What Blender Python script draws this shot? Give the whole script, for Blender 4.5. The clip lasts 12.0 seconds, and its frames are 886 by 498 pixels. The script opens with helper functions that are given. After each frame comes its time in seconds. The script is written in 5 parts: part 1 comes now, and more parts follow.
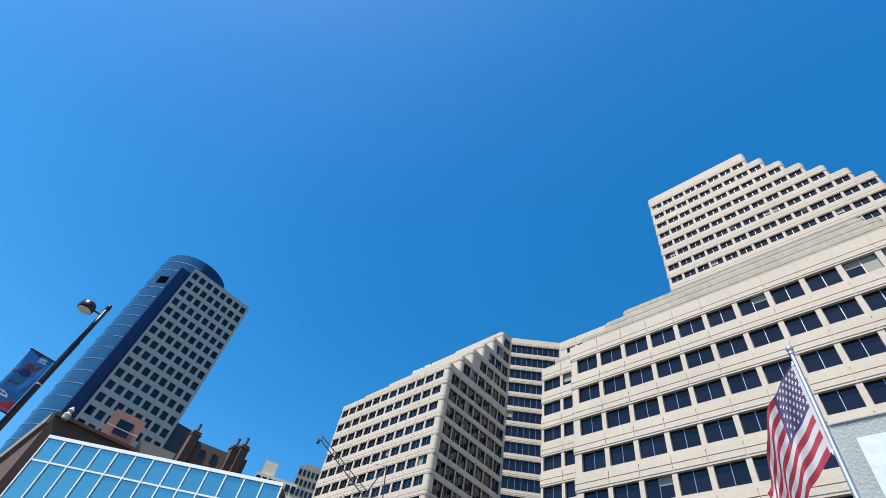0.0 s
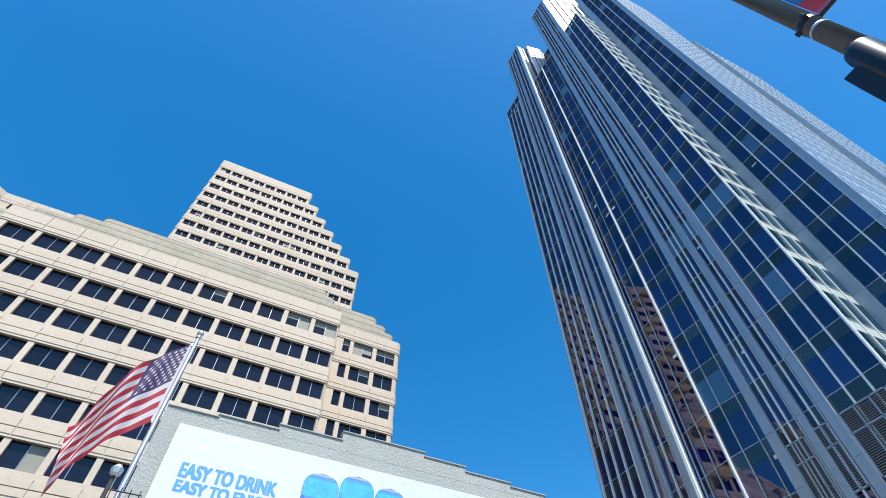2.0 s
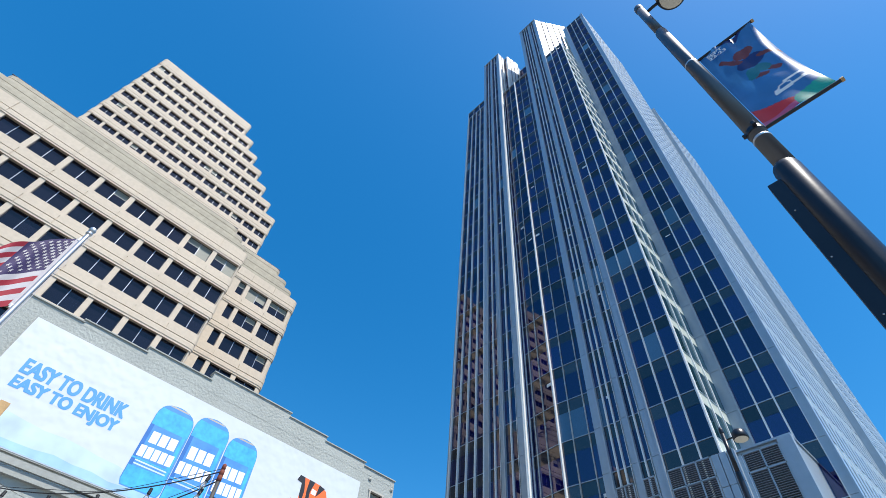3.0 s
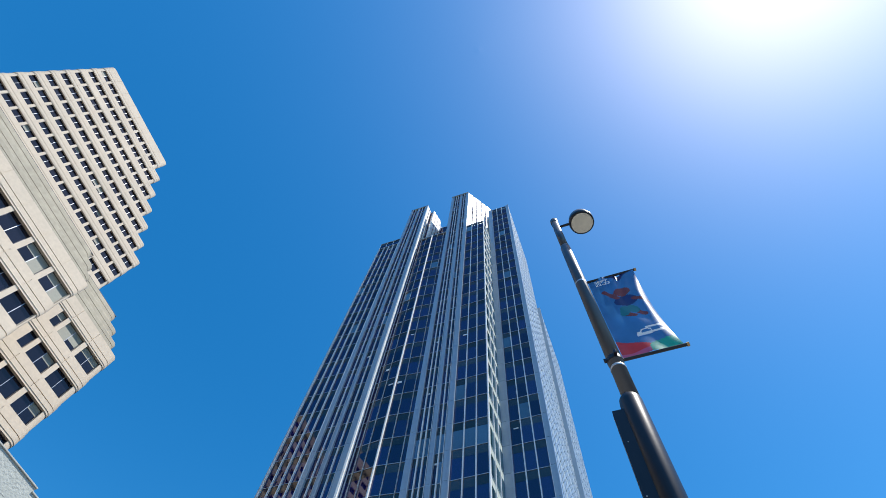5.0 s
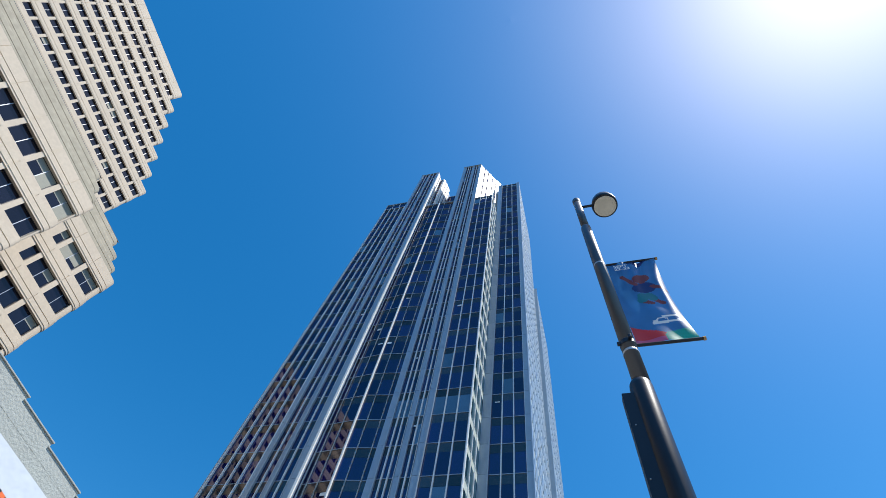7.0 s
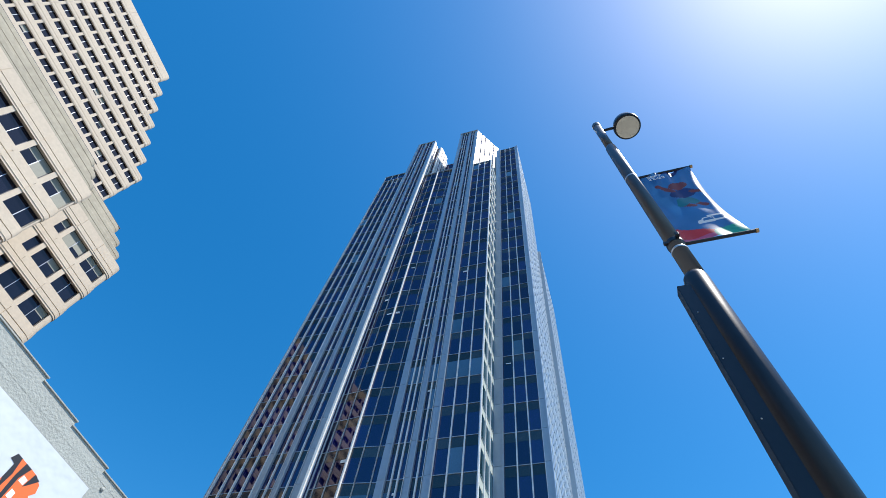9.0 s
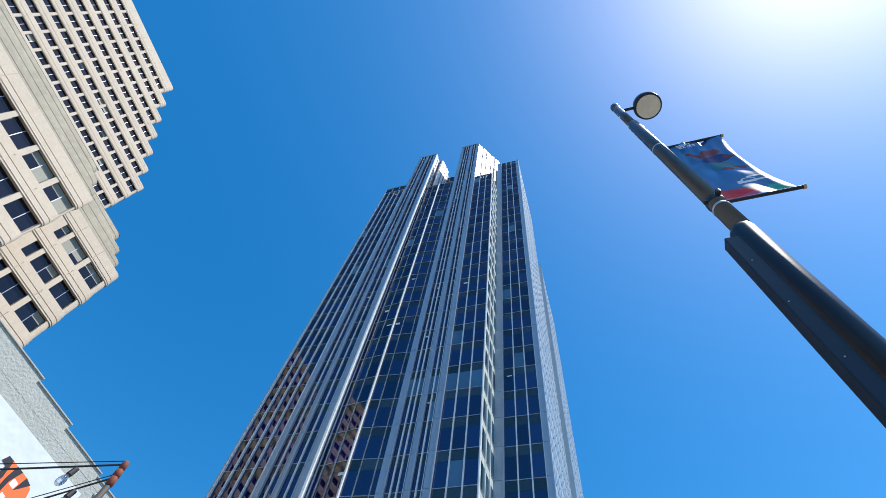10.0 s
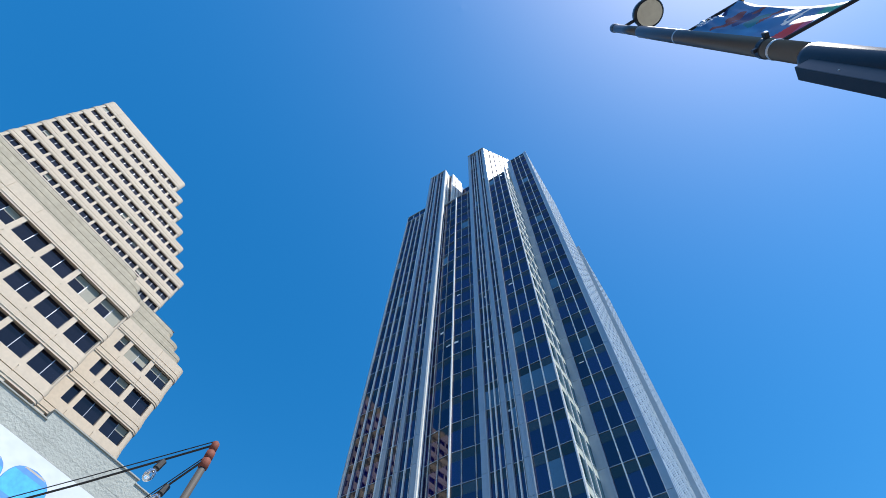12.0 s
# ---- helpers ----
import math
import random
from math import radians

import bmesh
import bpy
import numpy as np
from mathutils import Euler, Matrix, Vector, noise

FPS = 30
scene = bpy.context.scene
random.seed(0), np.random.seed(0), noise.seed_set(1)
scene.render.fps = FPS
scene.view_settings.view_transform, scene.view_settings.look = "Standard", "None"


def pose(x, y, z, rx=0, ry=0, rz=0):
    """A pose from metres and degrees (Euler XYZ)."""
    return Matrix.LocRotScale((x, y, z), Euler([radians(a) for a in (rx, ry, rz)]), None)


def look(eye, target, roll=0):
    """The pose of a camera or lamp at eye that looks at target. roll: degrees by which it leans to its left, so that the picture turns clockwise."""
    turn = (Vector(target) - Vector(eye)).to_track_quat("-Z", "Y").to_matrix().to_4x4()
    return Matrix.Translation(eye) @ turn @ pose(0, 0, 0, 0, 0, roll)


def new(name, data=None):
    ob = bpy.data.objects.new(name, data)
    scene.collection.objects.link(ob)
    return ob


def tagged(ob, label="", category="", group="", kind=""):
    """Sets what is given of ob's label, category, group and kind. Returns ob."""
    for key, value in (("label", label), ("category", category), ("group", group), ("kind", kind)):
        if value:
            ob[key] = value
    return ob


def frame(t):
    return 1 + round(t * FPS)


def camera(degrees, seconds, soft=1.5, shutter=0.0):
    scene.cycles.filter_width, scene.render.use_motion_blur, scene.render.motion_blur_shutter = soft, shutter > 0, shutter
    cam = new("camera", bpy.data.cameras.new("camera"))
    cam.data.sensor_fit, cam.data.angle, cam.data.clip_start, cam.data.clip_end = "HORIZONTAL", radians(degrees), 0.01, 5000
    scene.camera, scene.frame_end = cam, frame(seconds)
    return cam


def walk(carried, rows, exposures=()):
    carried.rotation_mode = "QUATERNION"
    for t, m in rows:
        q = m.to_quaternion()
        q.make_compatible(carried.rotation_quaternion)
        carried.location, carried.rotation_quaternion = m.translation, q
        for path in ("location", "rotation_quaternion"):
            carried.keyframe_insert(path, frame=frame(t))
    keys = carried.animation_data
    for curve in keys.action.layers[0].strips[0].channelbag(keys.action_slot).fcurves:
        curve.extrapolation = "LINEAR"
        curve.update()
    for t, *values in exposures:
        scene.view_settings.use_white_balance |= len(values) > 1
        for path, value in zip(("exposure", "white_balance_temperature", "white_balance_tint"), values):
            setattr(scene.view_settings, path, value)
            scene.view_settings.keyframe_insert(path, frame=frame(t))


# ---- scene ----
cam = camera(82.4, 12.0, soft=0.5)
PATH = [
    (0.0, pose(-0.210, -0.384, 1.920, 140.140, -9.263, 41.751)),
    (0.5, pose(-0.276, -0.224, 1.921, 144.526, -6.648, 23.293)),
    (1.0, pose(-0.173, -0.252, 1.943, 146.470, -3.312, 6.388)),
    (1.5, pose(0.004, -0.315, 1.943, 146.762, -0.865, -10.010)),
    (2.0, pose(0.054, -0.179, 1.703, 142.530, -0.005, -25.818)),
    (2.5, pose(-0.079, -0.129, 1.543, 137.611, -2.053, -37.100)),
    (3.0, pose(-0.125, -0.140, 1.530, 141.545, -3.668, -45.021)),
    (3.5, pose(-0.172, -0.150, 1.520, 149.502, -3.661, -55.216)),
    (5.5, pose(-0.111, -0.077, 1.487, 158.927, -4.553, -73.644)),
    (6.0, pose(-0.098, 0.081, 1.517, 158.890, -5.562, -76.876)),
    (6.5, pose(-0.117, 0.110, 1.511, 158.100, -6.320, -78.246)),
    (7.0, pose(-0.093, 0.114, 1.509, 155.664, -6.933, -77.468)),
    (7.5, pose(-0.062, 0.169, 1.521, 150.322, -6.567, -73.120)),
    (9.5, pose(0.660, 0.697, 1.448, 152.639, -5.108, -74.540)),
    (10.0, pose(0.889, 0.877, 1.476, 153.680, -5.728, -74.739)),
    (10.5, pose(1.015, 1.045, 1.484, 154.303, -5.597, -77.135)),
    (11.0, pose(1.223, 1.096, 1.473, 155.896, -5.095, -78.954)),
    (11.5, pose(1.340, 1.159, 1.474, 156.047, -2.914, -72.952)),
    (12.0, pose(1.409, 1.254, 1.514, 154.509, -1.878, -58.256)),
]
EXPOSURES = [(0.0, 0.49), (1.0, 0.54), (1.5, 0.61), (2.0, 0.61), (2.5, 0.55), (3.0, 0.53), (3.5, 0.57), (5.5, 0.42), (6.5, 0.37), (7.0, 0.39), (7.5, 0.44), (9.5, 0.54), (10.5, 0.52), (11.5, 0.46), (12.0, 0.49)]
walk(cam, PATH, EXPOSURES)

# ---- light ----
world = bpy.data.worlds.new("sky_world")
scene.world = world
world.use_nodes = True
wn = world.node_tree
SUN_EL, SUN_AZ = 62.7, 180.5
sky = wn.nodes.new("ShaderNodeTexSky")
sky.sky_type = "NISHITA"
sky.sun_disc = False
sky.sun_elevation = radians(SUN_EL)
sky.sun_rotation = radians(SUN_AZ)
sky.air_density, sky.dust_density, sky.ozone_density = 1.0, 0.5, 3.0
vivid = wn.nodes.new("ShaderNodeHueSaturation")
vivid.inputs["Hue"].default_value = 0.4945
vivid.inputs["Saturation"].default_value = 1.40
wn.links.new(sky.outputs[0], vivid.inputs["Color"])
wn.links.new(vivid.outputs[0], wn.nodes["Background"].inputs[0])
wn.nodes["Background"].inputs[1].default_value = 0.15
sun_lamp = new("sun", bpy.data.lights.new("sun", "SUN"))
sun_lamp.data.energy, sun_lamp.data.angle, sun_lamp.data.color = 5.0, radians(0.5), (1.0, 0.95, 0.87)
sun_dir = Vector((math.sin(radians(SUN_AZ)) * math.cos(radians(SUN_EL)), math.cos(radians(SUN_AZ)) * math.cos(radians(SUN_EL)), math.sin(radians(SUN_EL))))
sun_lamp.matrix_world = look(sun_dir * 100, (0, 0, 0))


# ---- materials ----
def material(name, colour, rough=0.7, metal=0.0, vary=0.12, grain=8.0, blotch=0.4, bump=0.05, ior=1.5, spec=0.5, streak=0.0, per_piece=0.0, wave=None, tint=None, through_light=0.0):
    """Base colour with two scales of variation, optional vertical streaks, bump, and a shift per object."""
    m = bpy.data.materials.new(name)
    m.use_nodes = True
    n, l = m.node_tree.nodes, m.node_tree.links
    b = n["Principled BSDF"]
    b.inputs["Roughness"].default_value, b.inputs["Metallic"].default_value = rough, metal
    b.inputs["IOR"].default_value, b.inputs["Specular IOR Level"].default_value = ior, spec
    if tint:
        b.inputs["Specular Tint"].default_value = (*tint, 1)
    geo = n.new("ShaderNodeTexCoord")
    fine, broad = n.new("ShaderNodeTexNoise"), n.new("ShaderNodeTexNoise")
    fine.inputs["Scale"].default_value, fine.inputs["Detail"].default_value = grain, 5
    broad.inputs["Scale"].default_value, broad.inputs["Detail"].default_value = blotch, 3
    l.new(geo.outputs["Object"], fine.inputs["Vector"])
    l.new(geo.outputs["Object"], broad.inputs["Vector"])
    add = n.new("ShaderNodeMath")
    add.operation = "ADD"
    l.new(fine.outputs[0], add.inputs[0])
    l.new(broad.outputs[0], add.inputs[1])
    last = add
    if streak:
        mp, st = n.new("ShaderNodeMapping"), n.new("ShaderNodeTexNoise")
        mp.inputs["Scale"].default_value = (1.2, 1.2, 0.06)
        st.inputs["Scale"].default_value, st.inputs["Detail"].default_value = 1.5, 4
        l.new(geo.outputs["Object"], mp.inputs[0])
        l.new(mp.outputs[0], st.inputs["Vector"])
        mul = n.new("ShaderNodeMath")
        mul.operation = "MULTIPLY_ADD"
        mul.inputs[1].default_value = streak
        l.new(st.outputs[0], mul.inputs[0])
        l.new(add.outputs[0], mul.inputs[2])
        last = mul
    if per_piece:
        info, pm = n.new("ShaderNodeObjectInfo"), n.new("ShaderNodeMath")
        pm.operation = "MULTIPLY_ADD"
        pm.inputs[1].default_value = per_piece
        l.new(info.outputs["Random"], pm.inputs[0])
        l.new(last.outputs[0], pm.inputs[2])
        last = pm
    ramp = n.new("ShaderNodeMapRange")
    centre = 1.0 + streak * 0.5 + per_piece * 0.5
    ramp.inputs[1].default_value, ramp.inputs[2].default_value = centre - 0.5, centre + 0.5
    ramp.inputs[3].default_value, ramp.inputs[4].default_value = 1 - vary, 1 + vary
    l.new(last.outputs[0], ramp.inputs[0])
    mix = n.new("ShaderNodeVectorMath")
    mix.operation = "SCALE"
    mix.inputs[0].default_value = colour
    l.new(ramp.outputs[0], mix.inputs["Scale"])
    l.new(mix.outputs[0], b.inputs["Base Color"])
    if through_light:
        tr, ms = n.new("ShaderNodeBsdfTranslucent"), n.new("ShaderNodeMixShader")
        ms.inputs[0].default_value = through_light
        l.new(mix.outputs[0], tr.inputs[0])
        l.new(b.outputs[0], ms.inputs[1])
        l.new(tr.outputs[0], ms.inputs[2])
        l.new(ms.outputs[0], n["Material Output"].inputs[0])
    if bump:
        bp = n.new("ShaderNodeBump")
        bp.inputs["Strength"].default_value, bp.inputs["Distance"].default_value = bump, 0.05
        src = fine
        if wave:
            src = n.new("ShaderNodeTexNoise")
            src.inputs["Scale"].default_value, src.inputs["Detail"].default_value = wave, 1
            l.new(geo.outputs["Object"], src.inputs["Vector"])
        l.new(src.outputs[0], bp.inputs["Height"])
        l.new(bp.outputs[0], b.inputs["Normal"])
    return m


def coated_glass(name, gloss, body, rough):
    """Sun-control glass: an even coated reflection over a dark tinted body, each pane a little different and slightly wavy."""
    m = bpy.data.materials.new(name)
    m.use_nodes = True
    n, l = m.node_tree.nodes, m.node_tree.links
    n.remove(n["Principled BSDF"])
    info, geo, add, part_of = n.new("ShaderNodeObjectInfo"), n.new("ShaderNodeNewGeometry"), n.new("ShaderNodeMath"), n.new("ShaderNodeMath")
    add.operation, part_of.operation = "ADD", "FRACT"
    l.new(info.outputs["Random"], add.inputs[0])
    l.new(geo.outputs["Random Per Island"], add.inputs[1])
    l.new(add.outputs[0], part_of.inputs[0])
    shine, depth = n.new("ShaderNodeBsdfGlossy"), n.new("ShaderNodeBsdfDiffuse")
    shine.inputs["Roughness"].default_value = rough
    for colour, lo, hi, target in ((gloss, 0.78, 1.12, shine), (body, 0.5, 1.6, depth)):
        span, scale = n.new("ShaderNodeMapRange"), n.new("ShaderNodeVectorMath")
        span.inputs[3].default_value, span.inputs[4].default_value = lo, hi
        scale.operation = "SCALE"
        scale.inputs[0].default_value = colour
        l.new(part_of.outputs[0], span.inputs[0])
        l.new(span.outputs[0], scale.inputs["Scale"])
        l.new(scale.outputs[0], target.inputs["Color"])
    co, wave, bp = n.new("ShaderNodeTexCoord"), n.new("ShaderNodeTexNoise"), n.new("ShaderNodeBump")
    wave.inputs["Scale"].default_value, wave.inputs["Detail"].default_value = 0.5, 1
    bp.inputs["Strength"].default_value, bp.inputs["Distance"].default_value = 0.02, 0.05
    l.new(co.outputs["Object"], wave.inputs["Vector"])
    l.new(wave.outputs[0], bp.inputs["Height"])
    l.new(bp.outputs[0], shine.inputs["Normal"])
    both = n.new("ShaderNodeAddShader")
    l.new(shine.outputs[0], both.inputs[0])
    l.new(depth.outputs[0], both.inputs[1])
    l.new(both.outputs[0], n["Material Output"].inputs[0])
    return m


CONCRETE = material("tan_precast", (0.535, 0.46, 0.37), 0.85, vary=0.13, grain=3.0, blotch=0.15, bump=0.15, streak=0.5)
CONCRETE_BARE = material("bare_precast", (0.38, 0.345, 0.275), 0.9, vary=0.2, grain=2.0, blotch=0.25, bump=0.2, streak=0.8)
WINDOW_GLASS = material("window_glass", (0.008, 0.009, 0.018), 0.03, vary=0.3, bump=0.0, ior=1.48, per_piece=1.0)
BLIND = material("window_blind", (0.24, 0.245, 0.21), 0.7, vary=0.15, bump=0.0)
FRAME_DARK = material("dark_bronze_frame", (0.05, 0.05, 0.06), 0.4, metal=0.6, vary=0.1, bump=0.0)
FRAME_GREY = material("grey_mullion", (0.33, 0.35, 0.38), 0.35, metal=0.7, vary=0.1, bump=0.0)
TOWER_GLASS = coated_glass("blue_coated_glass", (0.106, 0.100, 0.116), (0.003, 0.002, 0.042), 0.015)
SPANDREL_GLASS = coated_glass("grey_spandrel_glass", (0.115, 0.10, 0.088), (0.020, 0.020, 0.028), 0.05)
PIER_METAL = material("brushed_aluminium_cladding", (0.38, 0.45, 0.51), 0.32, metal=0.3, vary=0.10, grain=2.0, blotch=0.1, bump=0.02, streak=0.5)
# white of the fins; also paints sunlight on the tower's flank and crown returns
FIN_METAL = material("white_fin_and_sunlit_metal", (0.82, 0.82, 0.80), 0.4, metal=0.1, vary=0.06, bump=0.0)
LOUVRE_METAL = material("grey_louvre_metal", (0.22, 0.22, 0.24), 0.5, metal=0.4, vary=0.1, bump=0.0)
# copy of the tower glass, toned for the sunlit south faces
NOTCH_GLASS = material("sunlit_teal_glass", (0.012, 0.04, 0.045), 0.03, vary=0.25, bump=0.012, wave=0.5, ior=2.0, per_piece=1.0)
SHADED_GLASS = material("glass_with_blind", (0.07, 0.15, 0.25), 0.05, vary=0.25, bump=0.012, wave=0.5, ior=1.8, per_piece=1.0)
# spandrels of the sunlit south faces, the sun put into a pale colour
SUNLIT_PANEL = material("sunlit_spandrel_panel", (0.50, 0.55, 0.50), 0.4, vary=0.12, grain=1.0, blotch=0.3, bump=0.02)
SKY_GLASS = material("mirror_blue_glass", (0.18, 0.40, 0.43), 0.04, metal=0.85, vary=0.1, bump=0.02, wave=0.4, per_piece=0.6)
CYL_GLASS = material("blue_mirror_glass", (0.065, 0.16, 0.22), 0.08, metal=0.75, vary=0.15, bump=0.03, wave=0.5)
DARK_BLUE = material("deep_blue_wall", (0.008, 0.020, 0.085), 0.3, vary=0.15, bump=0.02)
# black that stands for the shade inside openings
VOID = material("unlit_opening", (0.004, 0.004, 0.005), 1.0, vary=0.2, bump=0.0, spec=0.0)
PALE_STONE = material("pale_grey_stone", (0.42, 0.395, 0.35), 0.85, vary=0.1, bump=0.1, streak=0.4)
CREAM_STONE = material("cream_stone", (0.55, 0.49, 0.39), 0.85, vary=0.15, bump=0.1, streak=0.4)
BROWN_BRICK = material("dark_brown_brick", (0.10, 0.055, 0.04), 0.9, vary=0.25, grain=6.0, bump=0.2)
PINK_BRICK = material("salmon_brick", (0.40, 0.21, 0.15), 0.9, vary=0.2, grain=6.0, bump=0.2)
SLATE = material("dark_slate", (0.05, 0.05, 0.06), 0.7, vary=0.25, bump=0.2)
GREY_PAINT = material("grey_painted_brick", (0.33, 0.35, 0.33), 0.85, vary=0.14, grain=9.0, blotch=0.5, bump=0.7, streak=0.5)
COPING = material("weathered_coping", (0.30, 0.31, 0.29), 0.7, vary=0.2, bump=0.2)
VINYL = material("white_vinyl", (0.56, 0.60, 0.65), 0.45, vary=0.05, grain=1.0, blotch=0.4, bump=0.35, wave=2.6)
PRINT_DEEP = material("soft_blue_print", (0.34, 0.54, 0.78), 0.45, vary=0.3, grain=1.2, blotch=0.6, bump=0.1)
PRINT_SKY = material("pale_blue_print", (0.50, 0.62, 0.72), 0.45, vary=0.25, grain=1.2, blotch=0.6, bump=0.1)
PRINT_BLUE = material("mid_blue_print", (0.07, 0.26, 0.66), 0.45, vary=0.25, grain=4.0, blotch=1.2, bump=0.05)
PRINT_BLUE_DARK = material("deep_blue_print", (0.03, 0.15, 0.45), 0.45, vary=0.25, grain=4.0, blotch=1.2, bump=0.05)
PRINT_CYAN = material("bright_blue_print", (0.06, 0.40, 0.80), 0.4, vary=0.35, grain=7.0, blotch=2.0, bump=0.05)
PRINT_TEXT = material("lettering_blue", (0.07, 0.29, 0.62), 0.5, vary=0.05, bump=0.0)
PRINT_WHITE = material("print_white", (0.80, 0.81, 0.82), 0.5, vary=0.04, bump=0.0)
PRINT_ORANGE = material("print_orange", (0.80, 0.15, 0.03), 0.5, vary=0.06, bump=0.0)
PRINT_BLACK = material("print_black", (0.015, 0.015, 0.02), 0.5, vary=0.1, bump=0.0)
POLE_BLACK = material("black_pole_paint", (0.010, 0.012, 0.019), 0.33, vary=0.25, grain=30.0, blotch=3.0, bump=0.01, spec=0.4)
# lighter, glossier copy of the pole black for the shaft in the light
POLE_GLOSS = material("lit_glossy_black_paint", (0.022, 0.025, 0.034), 0.40, vary=0.3, grain=30.0, blotch=3.0, bump=0.01, spec=1.0)
LENS = material("frosted_lamp_lens", (0.68, 0.64, 0.52), 0.35, vary=0.12, grain=20.0, blotch=6.0, bump=0.02)
BANNER_BLUE = material("banner_blue", (0.045, 0.19, 0.45), 0.45, vary=0.3, grain=3.0, blotch=2.0, bump=0.1, through_light=0.5)
BANNER_RED = material("banner_red", (0.60, 0.05, 0.06), 0.45, vary=0.1, bump=0.05, through_light=0.5)
BANNER_PINK = material("banner_pink", (0.55, 0.12, 0.25), 0.45, vary=0.1, bump=0.05, through_light=0.5)
BANNER_GREEN = material("banner_green", (0.02, 0.38, 0.30), 0.45, vary=0.1, bump=0.05, through_light=0.5)
BANNER_TEAL = material("banner_teal", (0.025, 0.20, 0.26), 0.45, vary=0.1, bump=0.05, through_light=0.5)
BANNER_NAVY = material("banner_navy", (0.02, 0.04, 0.16), 0.45, vary=0.1, bump=0.05, through_light=0.5)
BANNER_RUST = material("banner_rust", (0.20, 0.055, 0.06), 0.45, vary=0.2, bump=0.05, through_light=0.5)
FLAG_RED = material("flag_red", (0.29, 0.010, 0.028), 0.75, vary=0.12, grain=60.0, blotch=2.0, bump=0.1)
FLAG_WHITE = material("flag_white", (0.47, 0.44, 0.46), 0.75, vary=0.08, grain=60.0, blotch=2.0, bump=0.1)
FLAG_BLUE = material("flag_blue", (0.030, 0.018, 0.085), 0.75, vary=0.15, grain=60.0, blotch=2.0, bump=0.1)
GALVANISED = material("galvanised_steel", (0.55, 0.56, 0.57), 0.4, metal=0.8, vary=0.15, bump=0.05)
WOOD = material("raw_pine", (0.46, 0.29, 0.13), 0.75, vary=0.3, grain=14.0, blotch=2.0, bump=0.2)
KNOT = material("pine_knot", (0.24, 0.12, 0.04), 0.75, vary=0.3, grain=30.0, bump=0.1)
TERRACOTTA = material("orange_insulator", (0.17, 0.038, 0.02), 0.8, vary=0.2, bump=0.05)
RUBBER = material("black_cable", (0.012, 0.012, 0.014), 0.6, vary=0.2, bump=0.0)
BULB = material("clear_bulb_glass", (0.9, 0.9, 0.9), 0.02, vary=0.05, bump=0.0)
glass_node = BULB.node_tree.nodes["Principled BSDF"]
glass_node.inputs["Transmission Weight"].default_value, glass_node.inputs["IOR"].default_value = 0.95, 1.2
STEEL_PIPE = material("dull_steel_pipe", (0.045, 0.042, 0.04), 0.7, metal=0.1, vary=0.3, bump=0.1)
ASPHALT = material("asphalt", (0.05, 0.05, 0.052), 0.9, vary=0.25, grain=20.0, blotch=0.3, bump=0.3)
PAVING = material("concrete_paving", (0.22, 0.22, 0.215), 0.9, vary=0.2, grain=10.0, blotch=0.4, bump=0.2)
DARK_STONE = material("weathered_brown_stone", (0.26, 0.23, 0.19), 0.9, vary=0.2, bump=0.15, streak=0.4)
ROOFING = material("grey_roof_membrane", (0.28, 0.27, 0.26), 0.9, vary=0.15, bump=0.1)


# ---- mesh helpers ----
def mesh_of(name, verts, faces, mats, index=None, smooth=False):
    me = bpy.data.meshes.new(name)
    me.from_pydata([tuple(v) for v in verts], [], faces)
    for m in (mats if isinstance(mats, (list, tuple)) else [mats]):
        me.materials.append(m)
    if index:
        me.polygons.foreach_set("material_index", index)
    if smooth:
        me.polygons.foreach_set("use_smooth", [True] * len(me.polygons))
    me.update()
    return me


def put(name, me, parent=None, m=None, label=""):
    ob = new(name, me)
    if parent:
        ob.parent = parent
    if m is not None:
        ob.matrix_basis = m
    return tagged(ob, label) if label else ob


def part(name, bm, mat, parent, label="", smooth=False):
    me = bpy.data.meshes.new(name)
    bm.to_mesh(me)
    bm.free()
    for m in (mat if isinstance(mat, (list, tuple)) else [mat]):
        me.materials.append(m)
    if smooth:
        me.polygons.foreach_set("use_smooth", [True] * len(me.polygons))
    return put(name, me, parent, None, label)


def thing(name, place, label, category, group="", kind="", turn=0.0):
    ob = new(name)
    ob.matrix_basis = pose(*place, 0, 0, turn)
    return tagged(ob, label, category, group, kind)


def box(bm, x0, x1, y0, y1, z0, z1, bevel=0.0):
    r = bmesh.ops.create_cube(bm, size=1, matrix=Matrix.LocRotScale(((x0 + x1) / 2, (y0 + y1) / 2, (z0 + z1) / 2), None, (abs(x1 - x0), abs(y1 - y0), abs(z1 - z0))))
    if bevel:
        es = list({e for v in r["verts"] for e in v.link_edges})
        bmesh.ops.bevel(bm, geom=es, offset=bevel, segments=2, affect="EDGES", profile=0.6)
    return bm


def boxes(*rows, bevel=0.0):
    bm = bmesh.new()
    for r in rows:
        box(bm, *r, bevel=bevel)
    return bm


def lathe(profile, sides=24, m=None):
    """A turned solid from (radius, z) pairs, closed at both ends."""
    bm = bmesh.new()
    rings = []
    for r, z in profile:
        rings.append([bm.verts.new((r * math.cos(2 * math.pi * i / sides), r * math.sin(2 * math.pi * i / sides), z)) for i in range(sides)])
    for a, b in zip(rings, rings[1:]):
        for i in range(sides):
            bm.faces.new((a[i], a[(i + 1) % sides], b[(i + 1) % sides], b[i]))
    bm.faces.new(list(reversed(rings[0])))
    bm.faces.new(rings[-1])
    if m is not None:
        bmesh.ops.transform(bm, matrix=m, verts=bm.verts)
    return bm


